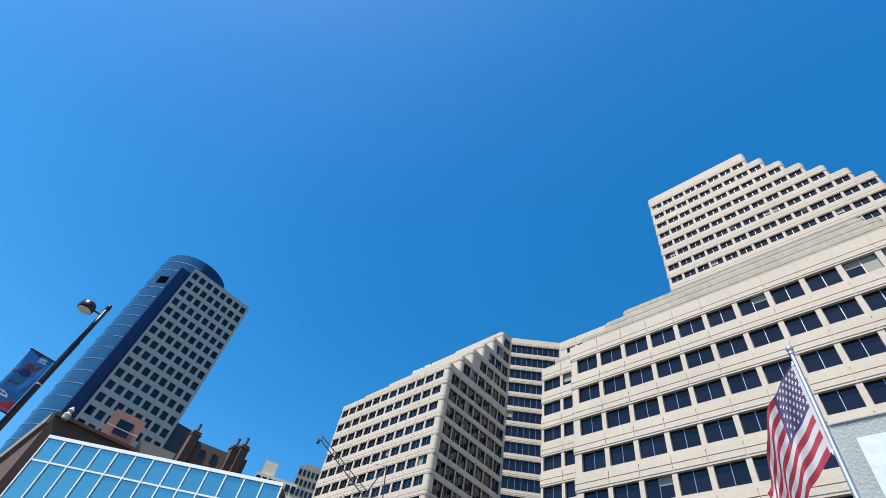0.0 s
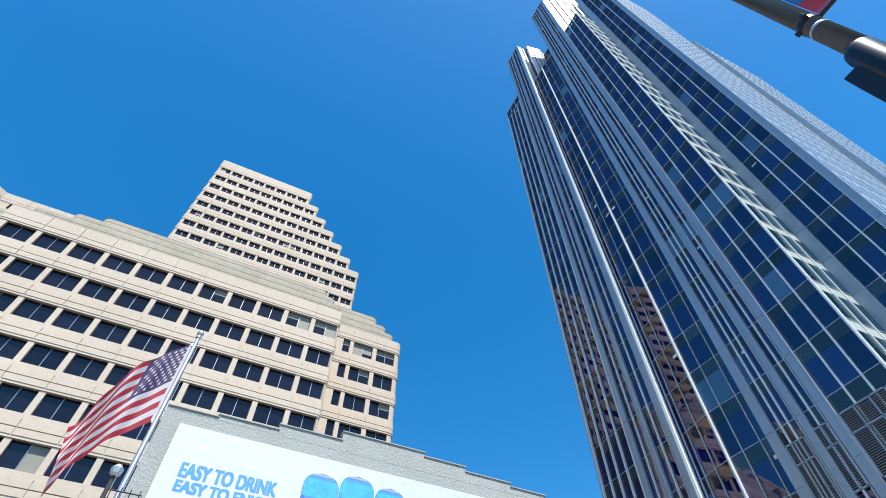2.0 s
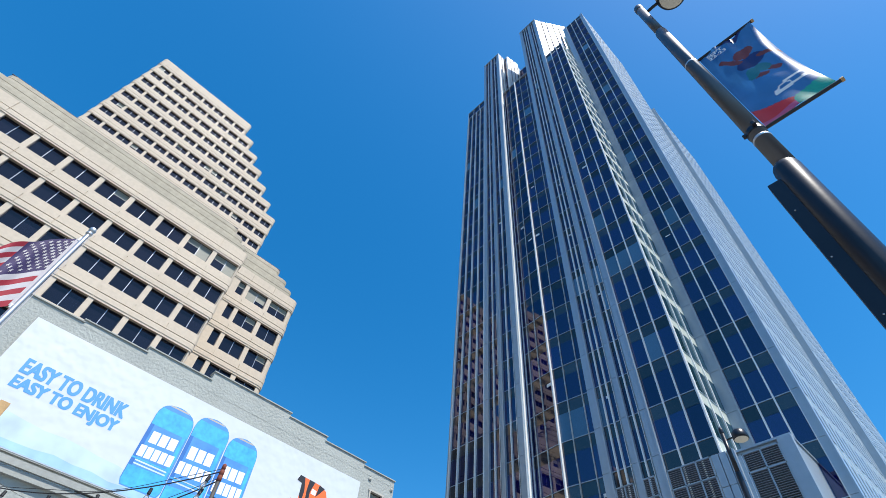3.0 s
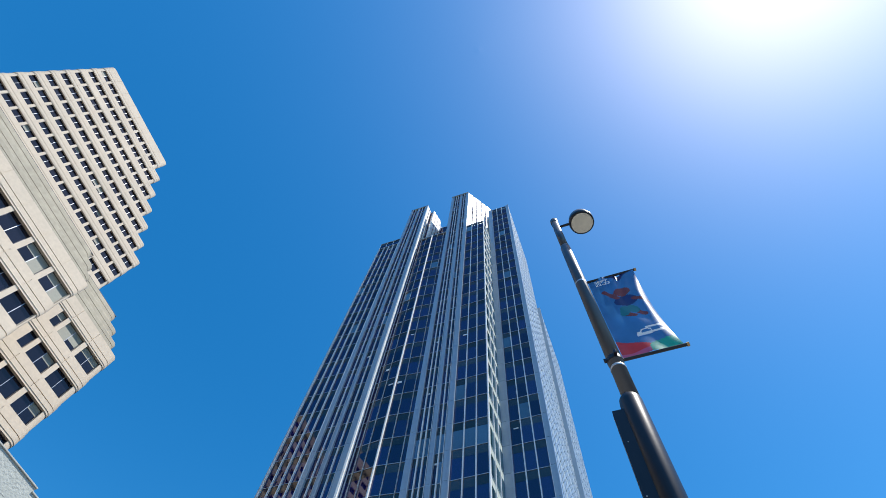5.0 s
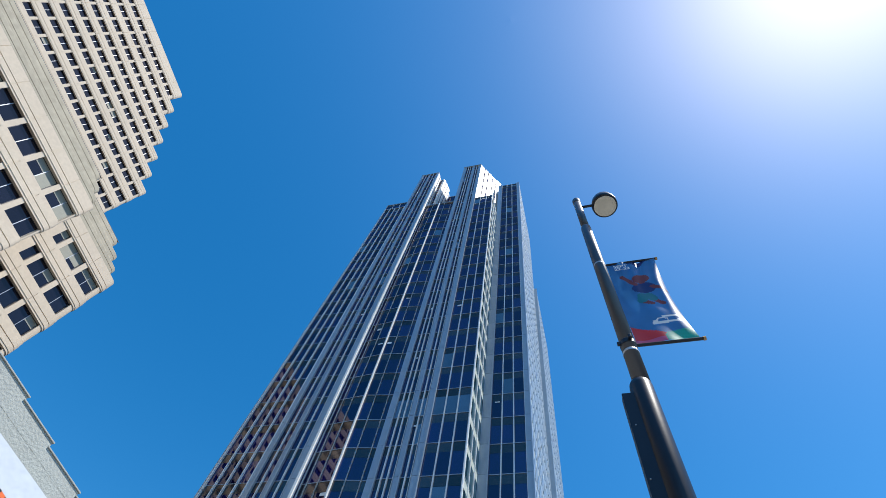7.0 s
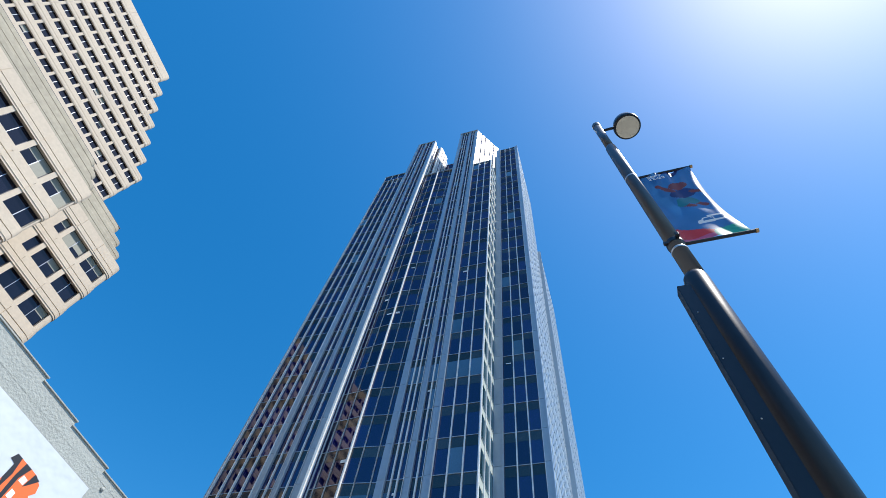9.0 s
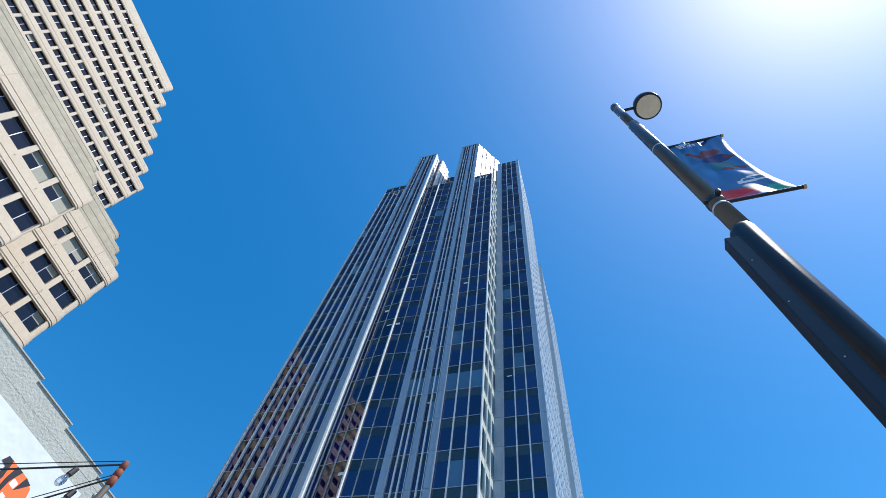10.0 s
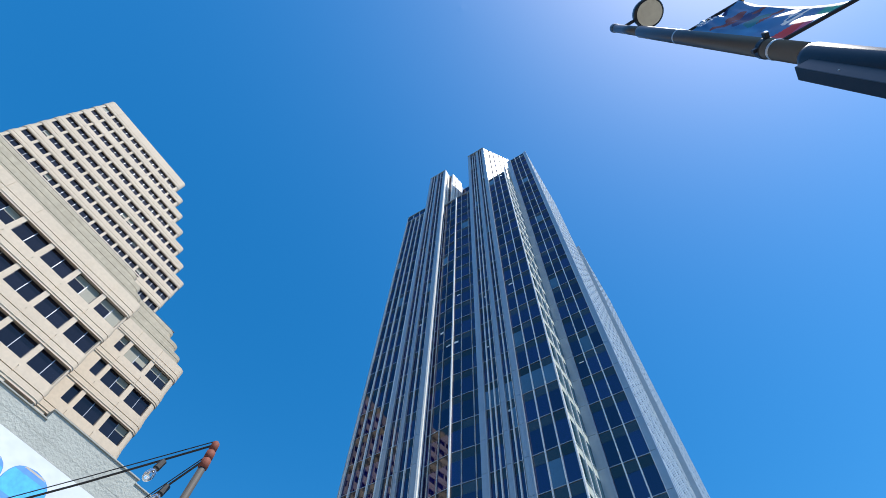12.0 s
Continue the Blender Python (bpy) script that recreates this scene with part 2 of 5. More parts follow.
def tube(points, radius, sides=8, bm=None):
    """A round bar along points."""
    bm = bm or bmesh.new()
    pts = [Vector(p) for p in points]
    rings = []
    for i, p in enumerate(pts):
        d = (pts[min(i + 1, len(pts) - 1)] - pts[max(i - 1, 0)]).normalized()
        side = d.cross(Vector((0, 0, 1)) if abs(d.z) < 0.9 else Vector((1, 0, 0))).normalized()
        up = side.cross(d)
        r = radius[i] if isinstance(radius, (list, tuple)) else radius
        rings.append([bm.verts.new(p + r * (math.cos(2 * math.pi * k / sides) * side + math.sin(2 * math.pi * k / sides) * up)) for k in range(sides)])
    for a, b in zip(rings, rings[1:]):
        for k in range(sides):
            bm.faces.new((a[k], a[(k + 1) % sides], b[(k + 1) % sides], b[k]))
    bm.faces.new(list(reversed(rings[0])))
    bm.faces.new(rings[-1])
    return bm


def prism(points, z0, z1):
    """An upright block on a plan outline."""
    bm = bmesh.new()
    lo = [bm.verts.new((x, y, z0)) for x, y in points]
    hi = [bm.verts.new((x, y, z1)) for x, y in points]
    n = len(points)
    for i in range(n):
        bm.faces.new((lo[i], lo[(i + 1) % n], hi[(i + 1) % n], hi[i]))
    bm.faces.new(hi)
    bm.faces.new(list(reversed(lo)))
    bmesh.ops.recalc_face_normals(bm, faces=bm.faces)
    return bm


class Line:
    """A wall line on plan with rounded corners; the outside lies to the right of its course."""

    def __init__(self, points, radius=0.0):
        pts = [Vector(p) for p in points]
        out = [pts[0]]
        for a, b, c in zip(pts, pts[1:], pts[2:]):
            if radius:
                d0, d1 = (b - a).normalized(), (c - b).normalized()
                s, e = b - d0 * radius, b + d1 * radius
                for k in range(7):
                    f = k / 6
                    out.append(s.lerp(b, f).lerp(b.lerp(e, f), f))
            else:
                out.append(b)
        out.append(pts[-1])
        self.p, self.u = out, [0.0]
        for a, b in zip(out, out[1:]):
            self.u.append(self.u[-1] + (b - a).length)
        seg = [Vector((b.y - a.y, a.x - b.x)).normalized() for a, b in zip(out, out[1:])]
        self.seg = seg
        self.n = [(seg[max(i - 1, 0)] + seg[min(i, len(seg) - 1)]).normalized() for i in range(len(out))]
        self.length = self.u[-1]

    def at(self, u, depth=0.0):
        for i in range(len(self.u) - 1):
            if u <= self.u[i + 1] + 1e-6 or i == len(self.u) - 2:
                f = (u - self.u[i]) / max(self.u[i + 1] - self.u[i], 1e-9)
                p = self.p[i].lerp(self.p[i + 1], f)
                n = self.n[i].lerp(self.n[i + 1], f).normalized() if 0.001 < f < 0.999 and self.n[i] != self.n[i + 1] and (self.u[i + 1] - self.u[i]) < 1.0 else (self.seg[i] if 0.001 < f < 0.999 else (self.n[i] if f <= 0.001 else self.n[i + 1]))
                return p - n * depth, n
        return self.p[-1], self.n[-1]


def punched_wall(name, line, us, zs, depth, mat, parent, label=""):
    """A wall on a line: cells between us and zs at depth(u, z); None is an opening with reveals 0.5 deep."""
    us = sorted({round(u, 4) for u in us} | {round(u, 4) for u in line.u})
    us = [u for i, u in enumerate(us) if i == 0 or u - us[i - 1] > 0.002]
    zs = sorted({round(z, 4) for z in zs})
    verts, faces = [], []

    def quad(a, b, c, d):
        k = len(verts)
        verts.extend((a, b, c, d))
        faces.append((k, k + 1, k + 2, k + 3))

    def pt(u, z, d):
        p, _ = line.at(u, d)
        return (p.x, p.y, z)

    grid = [[depth((u0 + u1) / 2, (z0 + z1) / 2) for z0, z1 in zip(zs, zs[1:])] for u0, u1 in zip(us, us[1:])]
    deep = [[0.5 if d is None else d for d in col] for col in grid]
    for i, (u0, u1) in enumerate(zip(us, us[1:])):
        for j, (z0, z1) in enumerate(zip(zs, zs[1:])):
            d = deep[i][j]
            if grid[i][j] is not None:
                quad(pt(u0, z0, d), pt(u1, z0, d), pt(u1, z1, d), pt(u0, z1, d))
            if i + 1 < len(us) - 1 and abs(deep[i + 1][j] - d) > 1e-6:
                e = deep[i + 1][j]
                quad(pt(u1, z0, d), pt(u1, z0, e), pt(u1, z1, e), pt(u1, z1, d))
            if j + 1 < len(zs) - 1 and abs(deep[i][j + 1] - d) > 1e-6:
                e = deep[i][j + 1]
                quad(pt(u0, z1, d), pt(u1, z1, d), pt(u1, z1, e), pt(u0, z1, e))
    return put(name, mesh_of(name, verts, faces, mat), parent, None, label)


WINDOWS = {}


def window_meshes(w, h, halves=2):
    key = (round(w, 2), round(h, 2), halves)
    if key not in WINDOWS:
        f = 0.05
        rows = [(-w / 2, -w / 2 + f, -0.06, 0.06, 0, h), (w / 2 - f, w / 2, -0.06, 0.06, 0, h), (-w / 2 + f, w / 2 - f, -0.06, 0.06, 0, f), (-w / 2 + f, w / 2 - f, -0.06, 0.06, h - f, h)]
        bm = boxes(*rows)
        fr = bpy.data.meshes.new("window_frame")
        bm.to_mesh(fr)
        bm.free()
        fr.materials.append(FRAME_DARK)
        bm = boxes(*[(-w / 2 + w * k / halves - 0.03, -w / 2 + w * k / halves + 0.03, -0.085, 0.03, f, h - f) for k in range(1, halves)]) if halves > 1 else None
        mu = None
        if bm:
            mu = bpy.data.meshes.new("mullion")
            bm.to_mesh(mu)
            bm.free()
            mu.materials.append(FRAME_GREY)
        pane_w = (w - 2 * f) / halves
        pane = mesh_of("pane", [(-pane_w / 2, 0, f), (pane_w / 2, 0, f), (pane_w / 2, 0, h - f), (-pane_w / 2, 0, h - f)], [(0, 1, 2, 3)], WINDOW_GLASS)
        blinds = [mesh_of("blind", [(-pane_w / 2 + 0.02, -0.012, h - f - q * h), (pane_w / 2 - 0.02, -0.012, h - f - q * h), (pane_w / 2 - 0.02, -0.012, h - f), (-pane_w / 2 + 0.02, -0.012, h - f)], [(0, 1, 2, 3)], BLIND) for q in (0.35, 0.6, 0.9)]
        WINDOWS[key] = (fr, mu, pane, pane_w, blinds)
    return WINDOWS[key]


def set_window(parent, line, u0, u1, z0, z1, recess=0.38, halves=2, blind=0.0, rng=random):
    """One window with frame, mullion and panes in an opening of a wall line."""
    fr, mu, pane, pane_w, blinds = window_meshes(u1 - u0, z1 - z0, halves)
    p, n = line.at((u0 + u1) / 2, recess)
    turn = math.degrees(math.atan2(n.x, -n.y))
    win = put("window", fr, parent, pose(p.x, p.y, z0, 0, 0, turn))
    if mu:
        put("mullion", mu, win)
    w = u1 - u0 - 0.1
    for k in range(halves):
        x = -w / 2 + pane_w * (k + 0.5)
        put("pane", pane, win, pose(x, 0, 0, rng.uniform(-0.25, 0.25), 0, rng.uniform(-0.3, 0.3)))
        if rng.random() < blind:
            put("blind", rng.choice(blinds), win, pose(x, 0, 0))


def office_wall(parent, line, cols, tops, h, z0, z1, mat=None, floor=3.8, blind=None, label="", joints=True, name="wall", drawn=()):
    """Precast office wall: proud bands, set-back piers in the window rows, a joint in each band, and the windows."""
    mat = mat or CONCRETE
    rng = random.Random(len(cols) * 7 + len(tops))
    rows = [(t - h, t) for t in tops]
    us = [0, line.length] + [u for c in cols for u in c]
    zs = [z0, z1]
    grooves = []
    for a, b in rows:
        zs += [a, b, a - 0.45, b + 0.22]
        g = b + (floor - h) * 0.42
        if joints and g + 0.05 < z1:
            grooves.append(g)
            zs += [g - 0.04, g + 0.04]
    zs = [z for z in zs if z0 <= z <= z1]
    # upright joints between the panels of every bay
    joints_u = []
    for c, d in zip(cols, cols[1:]):
        m = (c[1] + d[0]) / 2
        joints_u.append(m)
        us += [m - 0.03, m + 0.03]

    def depth(u, z):
        for a, b in rows:
            if a < z < b:
                if any(c[0] < u < c[1] for c in cols):
                    return None
                return 0.10
            if a - 0.45 < z < a:
                return 0.05
            if b < z < b + 0.22:
                return 0.04
        if any(abs(z - g) < 0.04 for g in grooves):
            return 0.16
        if any(abs(u - m) < 0.03 for m in joints_u):
            return 0.10
        return 0.0

    punched_wall(name, line, us, zs, depth, mat, parent, label)
    for i, (a, b) in enumerate(rows):
        for k, c in enumerate(cols):
            set_window(parent, line, c[0], c[1], a, b, 0.4, 9 if c[1] - c[0] > 9 else 2 if c[1] - c[0] > 1.5 else 1, 0.9 if (i, k) in drawn else (blind[i] if blind and i < len(blind) else 0.03), rng)


# ---- ground ----
gm = boxes((-2500, 2500, -2500, 2500, -0.6, -0.15))
tagged(part("ground", gm, ASPHALT, None), "dark asphalt ground spreading to the horizon", "ground", kind="structure")
pv = boxes((-14, 36, -3.2, 19.6, -0.15, 0.0), bevel=0.02)
tagged(part("pavement", pv, PAVING, None), "grey concrete pavement with a low kerb", "pavement", kind="structure")


# ---- tan office block with the long front (B) ----
def tier(parent, line, z0, z1, back, mat, name="parapet", lip=0.0):
    """A blank parapet band along a line, with its flat top."""
    verts, faces = [], []
    us = sorted(set(line.u))
    for u in us:
        p, n = line.at(u)
        zm = z0 + (z1 - z0) * 0.48
        for d, z in ((0, z0), (0, zm - 0.03), (0.09, zm - 0.03), (0.09, zm + 0.03), (0, zm + 0.03), (0, z1 - 0.12), (0.1, z1), (back, z1)):
            verts.append((p.x - n.x * d, p.y - n.y * d, z))
    for i in range(len(us) - 1):
        a, b = 8 * i, 8 * i + 8
        for k in range(7):
            faces.append((a + k, b + k, b + k + 1, a + k + 1))
    return put(name, mesh_of(name, verts, faces, mat), parent)


FL = 3.97
office = thing("office_block", (0, 0, 0), "tan precast office block with long rows of dark windows", "building")
tops_b = [42.09 - FL * k for k in range(10)]
lb = Line([(-26.75, 51), (-26.75, 42.7), (7.9, 42.7), (7.9, 51)], 0.5)
base_u = next(u for u, p in zip(lb.u, lb.p) if abs(p.y - 42.7) < 1e-3)
base_x = next(p.x for p in lb.p if abs(p.y - 42.7) < 1e-3)
cols_b = [(base_u + (-25.70 + 3.072 * i) - base_x, base_u + (-25.70 + 3.072 * i + 2.59) - base_x) for i in range(11)]
office_wall(office, lb, cols_b, tops_b, 2.07, 0, 44.2, floor=FL, blind=[0.05, 0.02, 0.06, 0.06, 0.06], drawn=((0, 6), (0, 9), (0, 10), (2, 9)))
for z0, z1, xa, xb, y in ((44.2, 45.4, -25.3, 7.5, 43.0), (45.4, 46.75, -22.2, 6.75, 43.4), (46.75, 47.95, -19.85, 5.7, 43.8)):
    tier(office, Line([(xa, 56), (xa, y), (xb, y), (xb, 56)], 0.8), z0, z1, 3.0, CONCRETE_BARE)
tops_r = [46.3 - 3.93 * k for k in range(11)]
lr = Line([(7.9, 49.0), (17.7, 49.0), (17.7, 64)], 0.9)
office_wall(office, lr, [(1.9, 2.8), (3.3, 5.88), (6.43, 8.92)], tops_r, 2.1, 0, 48.3, floor=3.93, blind=[0.0, 0.05], drawn=((0, 0), (0, 1), (0, 2)))
for z0, z1, xb, y in ((48.3, 49.5, 16.5, 49.15), (49.5, 50.75, 15.4, 49.35), (50.75, 52.0, 14.0, 49.55)):
    tier(office, Line([(7.9, y), (xb, y), (xb, 64)], 0.8), z0, z1, 3.0, CONCRETE_BARE)
ll = Line([(-36.4, 66), (-36.4, 50.5), (-26.5, 50.5)], 0.5)
u0l = ll.length - 9.9
office_wall(office, ll, [(u0l + 0.6, u0l + 3.25), (u0l + 3.7, u0l + 5.15)], [47.8 - 3.9 * k for k in range(11)], 1.95, 0, 49.9, floor=3.9, blind=[0.5])
for z0, z1, xa, y in ((49.9, 51.2, -34.3, 50.8), (51.2, 52.2, -31.0, 51.1)):
    tier(office, Line([(xa, 66), (xa, y), (-24.0, y)], 0.6), z0, z1, 3.0, CONCRETE_BARE)
part("core", boxes((-35.8, -26.1, 51.2, 66, 0, 50.0), (-24.7, 7.3, 43.6, 58, 0, 45.2), (-19.0, 5.1, 44.6, 58, 45.2, 47.6), (7.3, 17.0, 49.7, 64, 0, 48.4)), ROOFING, office)

part("flashing", boxes((-19.7, 5.6, 43.9, 44.0, 47.95, 48.02), (8.0, 13.8, 49.65, 49.75, 52.0, 52.08)), SLATE, office)

# ---- stepped tan tower (C) ----
tower_c = thing("stepped_tower", (0, 0, 0), "tan precast tower whose end steps down floor by floor", "building")
C_STEPS = [(-0.45, 126.1), (2.5, 120.8), (5.45, 116.5), (8.4, 112.5), (11.4, 108.4), (14.35, 104.3), (17.2, 100.3)]
CF, CDROP = 4.08, 1.2
for k, (xr, zt) in enumerate(C_STEPS):
    last = k == len(C_STEPS) - 1
    zb = 0.0 if last else C_STEPS[k + 1][1] - CDROP
    top = zt if k == 0 else zt - CDROP
    lc = Line([(-25.75, 112), (-25.75, 84), (xr, 84), (xr, 112)], 0.95)
    bu = next(u for u, p in zip(lc.u, lc.p) if abs(p.y - 84) < 1e-3)
    bx = next(p.x for p in lc.p if abs(p.y - 84) < 1e-3)
    cols = []
    x = -24.85
    while x + 2.48 < xr - 0.35:
        cols.append((bu + x - bx, bu + x + 2.48 - bx))
        x += 2.99
    end = lc.length
    side = [(end - 26.2 + 3.4 * i, end - 24.0 + 3.4 * i) for i in range(7)]
    rows = [t for t in (122.5 - CF * j for j in range(28)) if t < top and t - 1.85 > zb and t > 68]
    office_wall(tower_c, lc, cols + side, rows, 1.85, zb, top, floor=CF)
    if k:
        tier(tower_c, Line([(C_STEPS[k - 1][0] - 0.9, 83.997), (xr, 83.997), (xr + 0.003, 112)], 0.95), zt - CDROP, zt, 2.6, CONCRETE, "terrace_parapet")
    part("roof", prism([(-25.4, 112), (-25.4, 84.3), (xr - 0.4, 84.3), (xr - 0.4, 112)], top - 0.5, top - 0.3), ROOFING, tower_c)
    part("core", prism([(-25.2, 111), (-25.2, 84.6), (xr - 0.6, 84.6), (xr - 0.6, 111)], max(zb - 0.3, 0), top - 0.5), SLATE, tower_c)

# ---- terraced tan wing (A) with its end face, the slanted link and the rear block ----
wing = thing("terraced_wing", (0, 0, 0), "tan precast office wing that terraces back at its top", "building")
WING = Matrix.LocRotScale((0, 0.9, 2.9), None, (1, 0.9, 0.931))
wing.matrix_basis = WING
tops_a = [67.35 - 4.0 * k for k in range(16)]
la = Line([(-99.2, 80), (-99.2, 62.5), (-63.9, 62.5), (-63.9, 64.1)], 0.9)
bu = next(u for u, p in zip(la.u, la.p) if abs(p.y - 62.5) < 1e-3)
bx = next(p.x for p in la.p if abs(p.y - 62.5) < 1e-3)
cols_a = [(bu - 98.2 + 2.79 * i - bx, bu - 98.2 + 2.79 * i + 2.3 - bx) for i in range(12)]
office_wall(wing, la, cols_a, tops_a, 2.0, -3.1, 68.95, floor=4.0)
le = Line([(-63.9, 64.1), (-63.9, 84)])
office_wall(wing, le, [(0.1 + 2.82 * i, 2.76 + 2.82 * i) for i in range(7)], [z - 0.3 for z in tops_a], 2.85, -3.1, 68.8, floor=4.0, joints=False)
for k in range(5):
    yk, zk = 62.5 + 3.5 * (k + 1), 68.8 + 4.4 * k
    xa = -96.2 + 4.0 * k
    lk = Line([(xa, 90), (xa, yk), (-63.9, yk), (-63.9, 84)], 0.9)
    e2 = lk.length
    n_side = max(1, int((84 - yk - 0.9) / 2.75))
    sd = [(e2 - 0.2 - 2.75 * (i + 1) + 0.12, e2 - 0.2 - 2.75 * i - 0.12) for i in reversed(range(n_side))]
    office_wall(wing, lk, sd, [zk + 3.1], 2.95, zk, zk + 4.4, floor=4.0, joints=False)
    part("roof", prism([(xa + 0.4, 90), (xa + 0.4, yk + 0.3), (-64.9, yk + 0.3), (-64.9, 84)], zk + 4.0, zk + 4.2), ROOFING, wing)
part("core", prism([(-99.5, 80), (-99.5, 63.2), (-65.1, 63.2), (-65.1, 84)], -3.1, 69.0), SLATE, wing)
part("core", prism([(-80, 100), (-80, 80.8), (-65.1, 80.8), (-65.1, 84), (-55, 93.4), (-55, 100)], -3.1, 90.6), SLATE, wing)
part("core", prism([(-97, 80.6), (-97, 66.8), (-65.1, 66.8), (-65.1, 80.6)], 69.0, 73.0), SLATE, wing)
part("core", prism([(-90, 80.6), (-90, 73.8), (-65.1, 73.8), (-65.1, 80.6)], 73.0, 81.5), SLATE, wing)

link = thing("link_block", (0, 0, 0), "slanted tan link block with dark ribbon windows", "building")
link.matrix_basis = WING
lk = Line([(-63.9, 84.0), (-54.8, 92.6)])
tops_l = [89.1 - 4.04 * k for k in range(20)]
office_wall(link, lk, [(0.15, 12.35)], tops_l, 2.75, -3.1, 91.3, floor=4.04)
rear = thing("rear_block", (0, 0, 0), "tan precast rear office block behind the long front", "building")
rear.matrix_basis = WING
ld = Line([(-54.8, 92.6), (-22.0, 92.6)])
office_wall(rear, ld, [(2.0 + 2.95 * i, 4.2 + 2.95 * i) for i in range(8)], [88.6 - 3.8 * k for k in range(12)], 1.7, -3.1, 91.3)
part("core", boxes((-54.5, -21.2, 93.4, 110, -3.1, 90.6)), ROOFING, rear)

# ---- blue glass tower (T) ----
tower = thing("glass_tower", (0, 0, 0), "tall blue glass tower with grey metal piers", "skyscraper")
TF = 4.25
FLOORS = [28.2 + TF * k for k in range(-6, 31)]
PANES = {}
trng = random.Random(11)
rest = {}


def pane_mesh(w, h, mat, tag):
    key = (round(w, 2), round(h, 2), tag)
    if key not in PANES:
        PANES[key] = mesh_of("pane", [(-w / 2, 0, 0), (w / 2, 0, 0), (w / 2, 0, h), (-w / 2, 0, h)], [(0, 1, 2, 3)], mat)
    return PANES[key]


def curtain(p0, p1, z0, z1, bays, near=True, pier_out=0.2, fin=0.12, spandrel=1.3, light=False, bars=True, bar=0.065, clad=None):
    """Glazing from p0 to p1 (outside to the right): bays of ('g', width, panes) glass and ('p', width) piers; light
    paints a sunlit face with pale spandrels.
    """
    a, b = Vector(p0), Vector(p1)
    d = (b - a).normalized()
    total = sum(x[1] for x in bays)
    k = (b - a).length / total
    turn = math.degrees(math.atan2(d.y, d.x))
    lines = [z for z in FLOORS if z0 < z < z1]
    levels = [z0] + lines + [z1]
    u = 0.0
    mull, cross, glints = bmesh.new(), bmesh.new(), bmesh.new()
    for bay in bays:
        w = bay[1] * k
        if bay[0] == "p":
            c = a + d * (u + w / 2)
            bm = bmesh.new()
            for q0, q1 in zip(levels, levels[1:]):
                box(bm, -w / 2, w / 2, -pier_out, 0.3, q0 + 0.025, q1 - 0.025)
            box(bm, -w / 2 + 0.04, w / 2 - 0.04, -pier_out + 0.05, 0.28, z0, z1)
            ob = part("pier", bm, clad or PIER_METAL, tower)
            ob.matrix_basis = pose(c.x, c.y, 0, 0, 0, turn)
            if fin > 0.05 and w > 0.5:
                part("edge_fin", boxes((w / 2 - 0.07, w / 2 + 0.07, -pier_out - 0.14, 0.1, z0, z1)), clad or PIER_METAL, ob)
        else:
            cnt = bay[2]
            pw = w / cnt
            for i in range(cnt):
                c = a + d * (u + pw * (i + 0.5))
                for q0, q1 in zip(levels, levels[1:]):
                    for tag, h0, h1 in (("s", max(q0, q1 - spandrel), q1), ("v", q0, max(q0, q1 - spandrel))):
                        if h1 - h0 < 0.2:
                            continue
                        tilt, twist = trng.gauss(0, 0.16), trng.gauss(0, 0.16)
                        mat = (SUNLIT_PANEL if light else SPANDREL_GLASS) if tag == "s" else (NOTCH_GLASS if light else TOWER_GLASS)
                        drawn = tag == "v" and not light and (trng.random() < 0.03 or (45.0 < q0 < 45.5 and 10 < c.y < 21 and trng.random() < 0.85))
                        if drawn:
                            mat = SHADED_GLASS
                        elif tag == "v" and not light and near and h1 - h0 > 2 and trng.random() < 0.04:
                            # painted glint: a small white strip near the head of the pane
                            g = u + pw * (i + trng.uniform(0.15, 0.5))
                            box(glints, g, g + pw * 0.45, -0.05, -0.03, h1 - trng.uniform(0.25, 0.55), h1 - 0.1)
                        if near and h1 < 50.0:
                            put("pane", pane_mesh(pw - 0.02, h1 - h0 - 0.02, mat, mat.name), tower, pose(c.x, c.y, h0 + 0.01, tilt, 0, turn + twist))
                        else:
                            m = pose(c.x, c.y, h0, tilt, 0, turn + twist)
                            vs, fs = rest.setdefault(mat.name, ([], []))
                            j = len(vs)
                            for x, z in ((-pw / 2, 0), (pw / 2, 0), (pw / 2, h1 - h0), (-pw / 2, h1 - h0)):
                                vs.append(m @ Vector((x, 0, z)))
                            fs.append((j, j + 1, j + 2, j + 3))
                e = u + pw * i
                box(mull, e - bar, e + bar, -fin, 0.05, z0, z1)
            box(mull, u + w - bar, u + w + bar, -fin, 0.05, z0, z1)
            for z in lines:
                box(cross, u, u + w, -0.06 if bars else -0.02, 0.04, z - 0.035, z + 0.035)
        u += w
    # the last grid holds the painted glints, white strips in front of the panes
    for nm, bm, mat in (("mullion_grid", mull, FIN_METAL), ("transom_grid", cross, PIER_METAL), ("window_blind", glints, FIN_METAL)):
        if not bm.verts:
            bm.free()
            continue
        ob = tagged(part(nm, bm, mat, tower), kind="stuff")
        ob.matrix_basis = pose(a.x, a.y, 0, 0, 0, turn)


ZB = 2.0
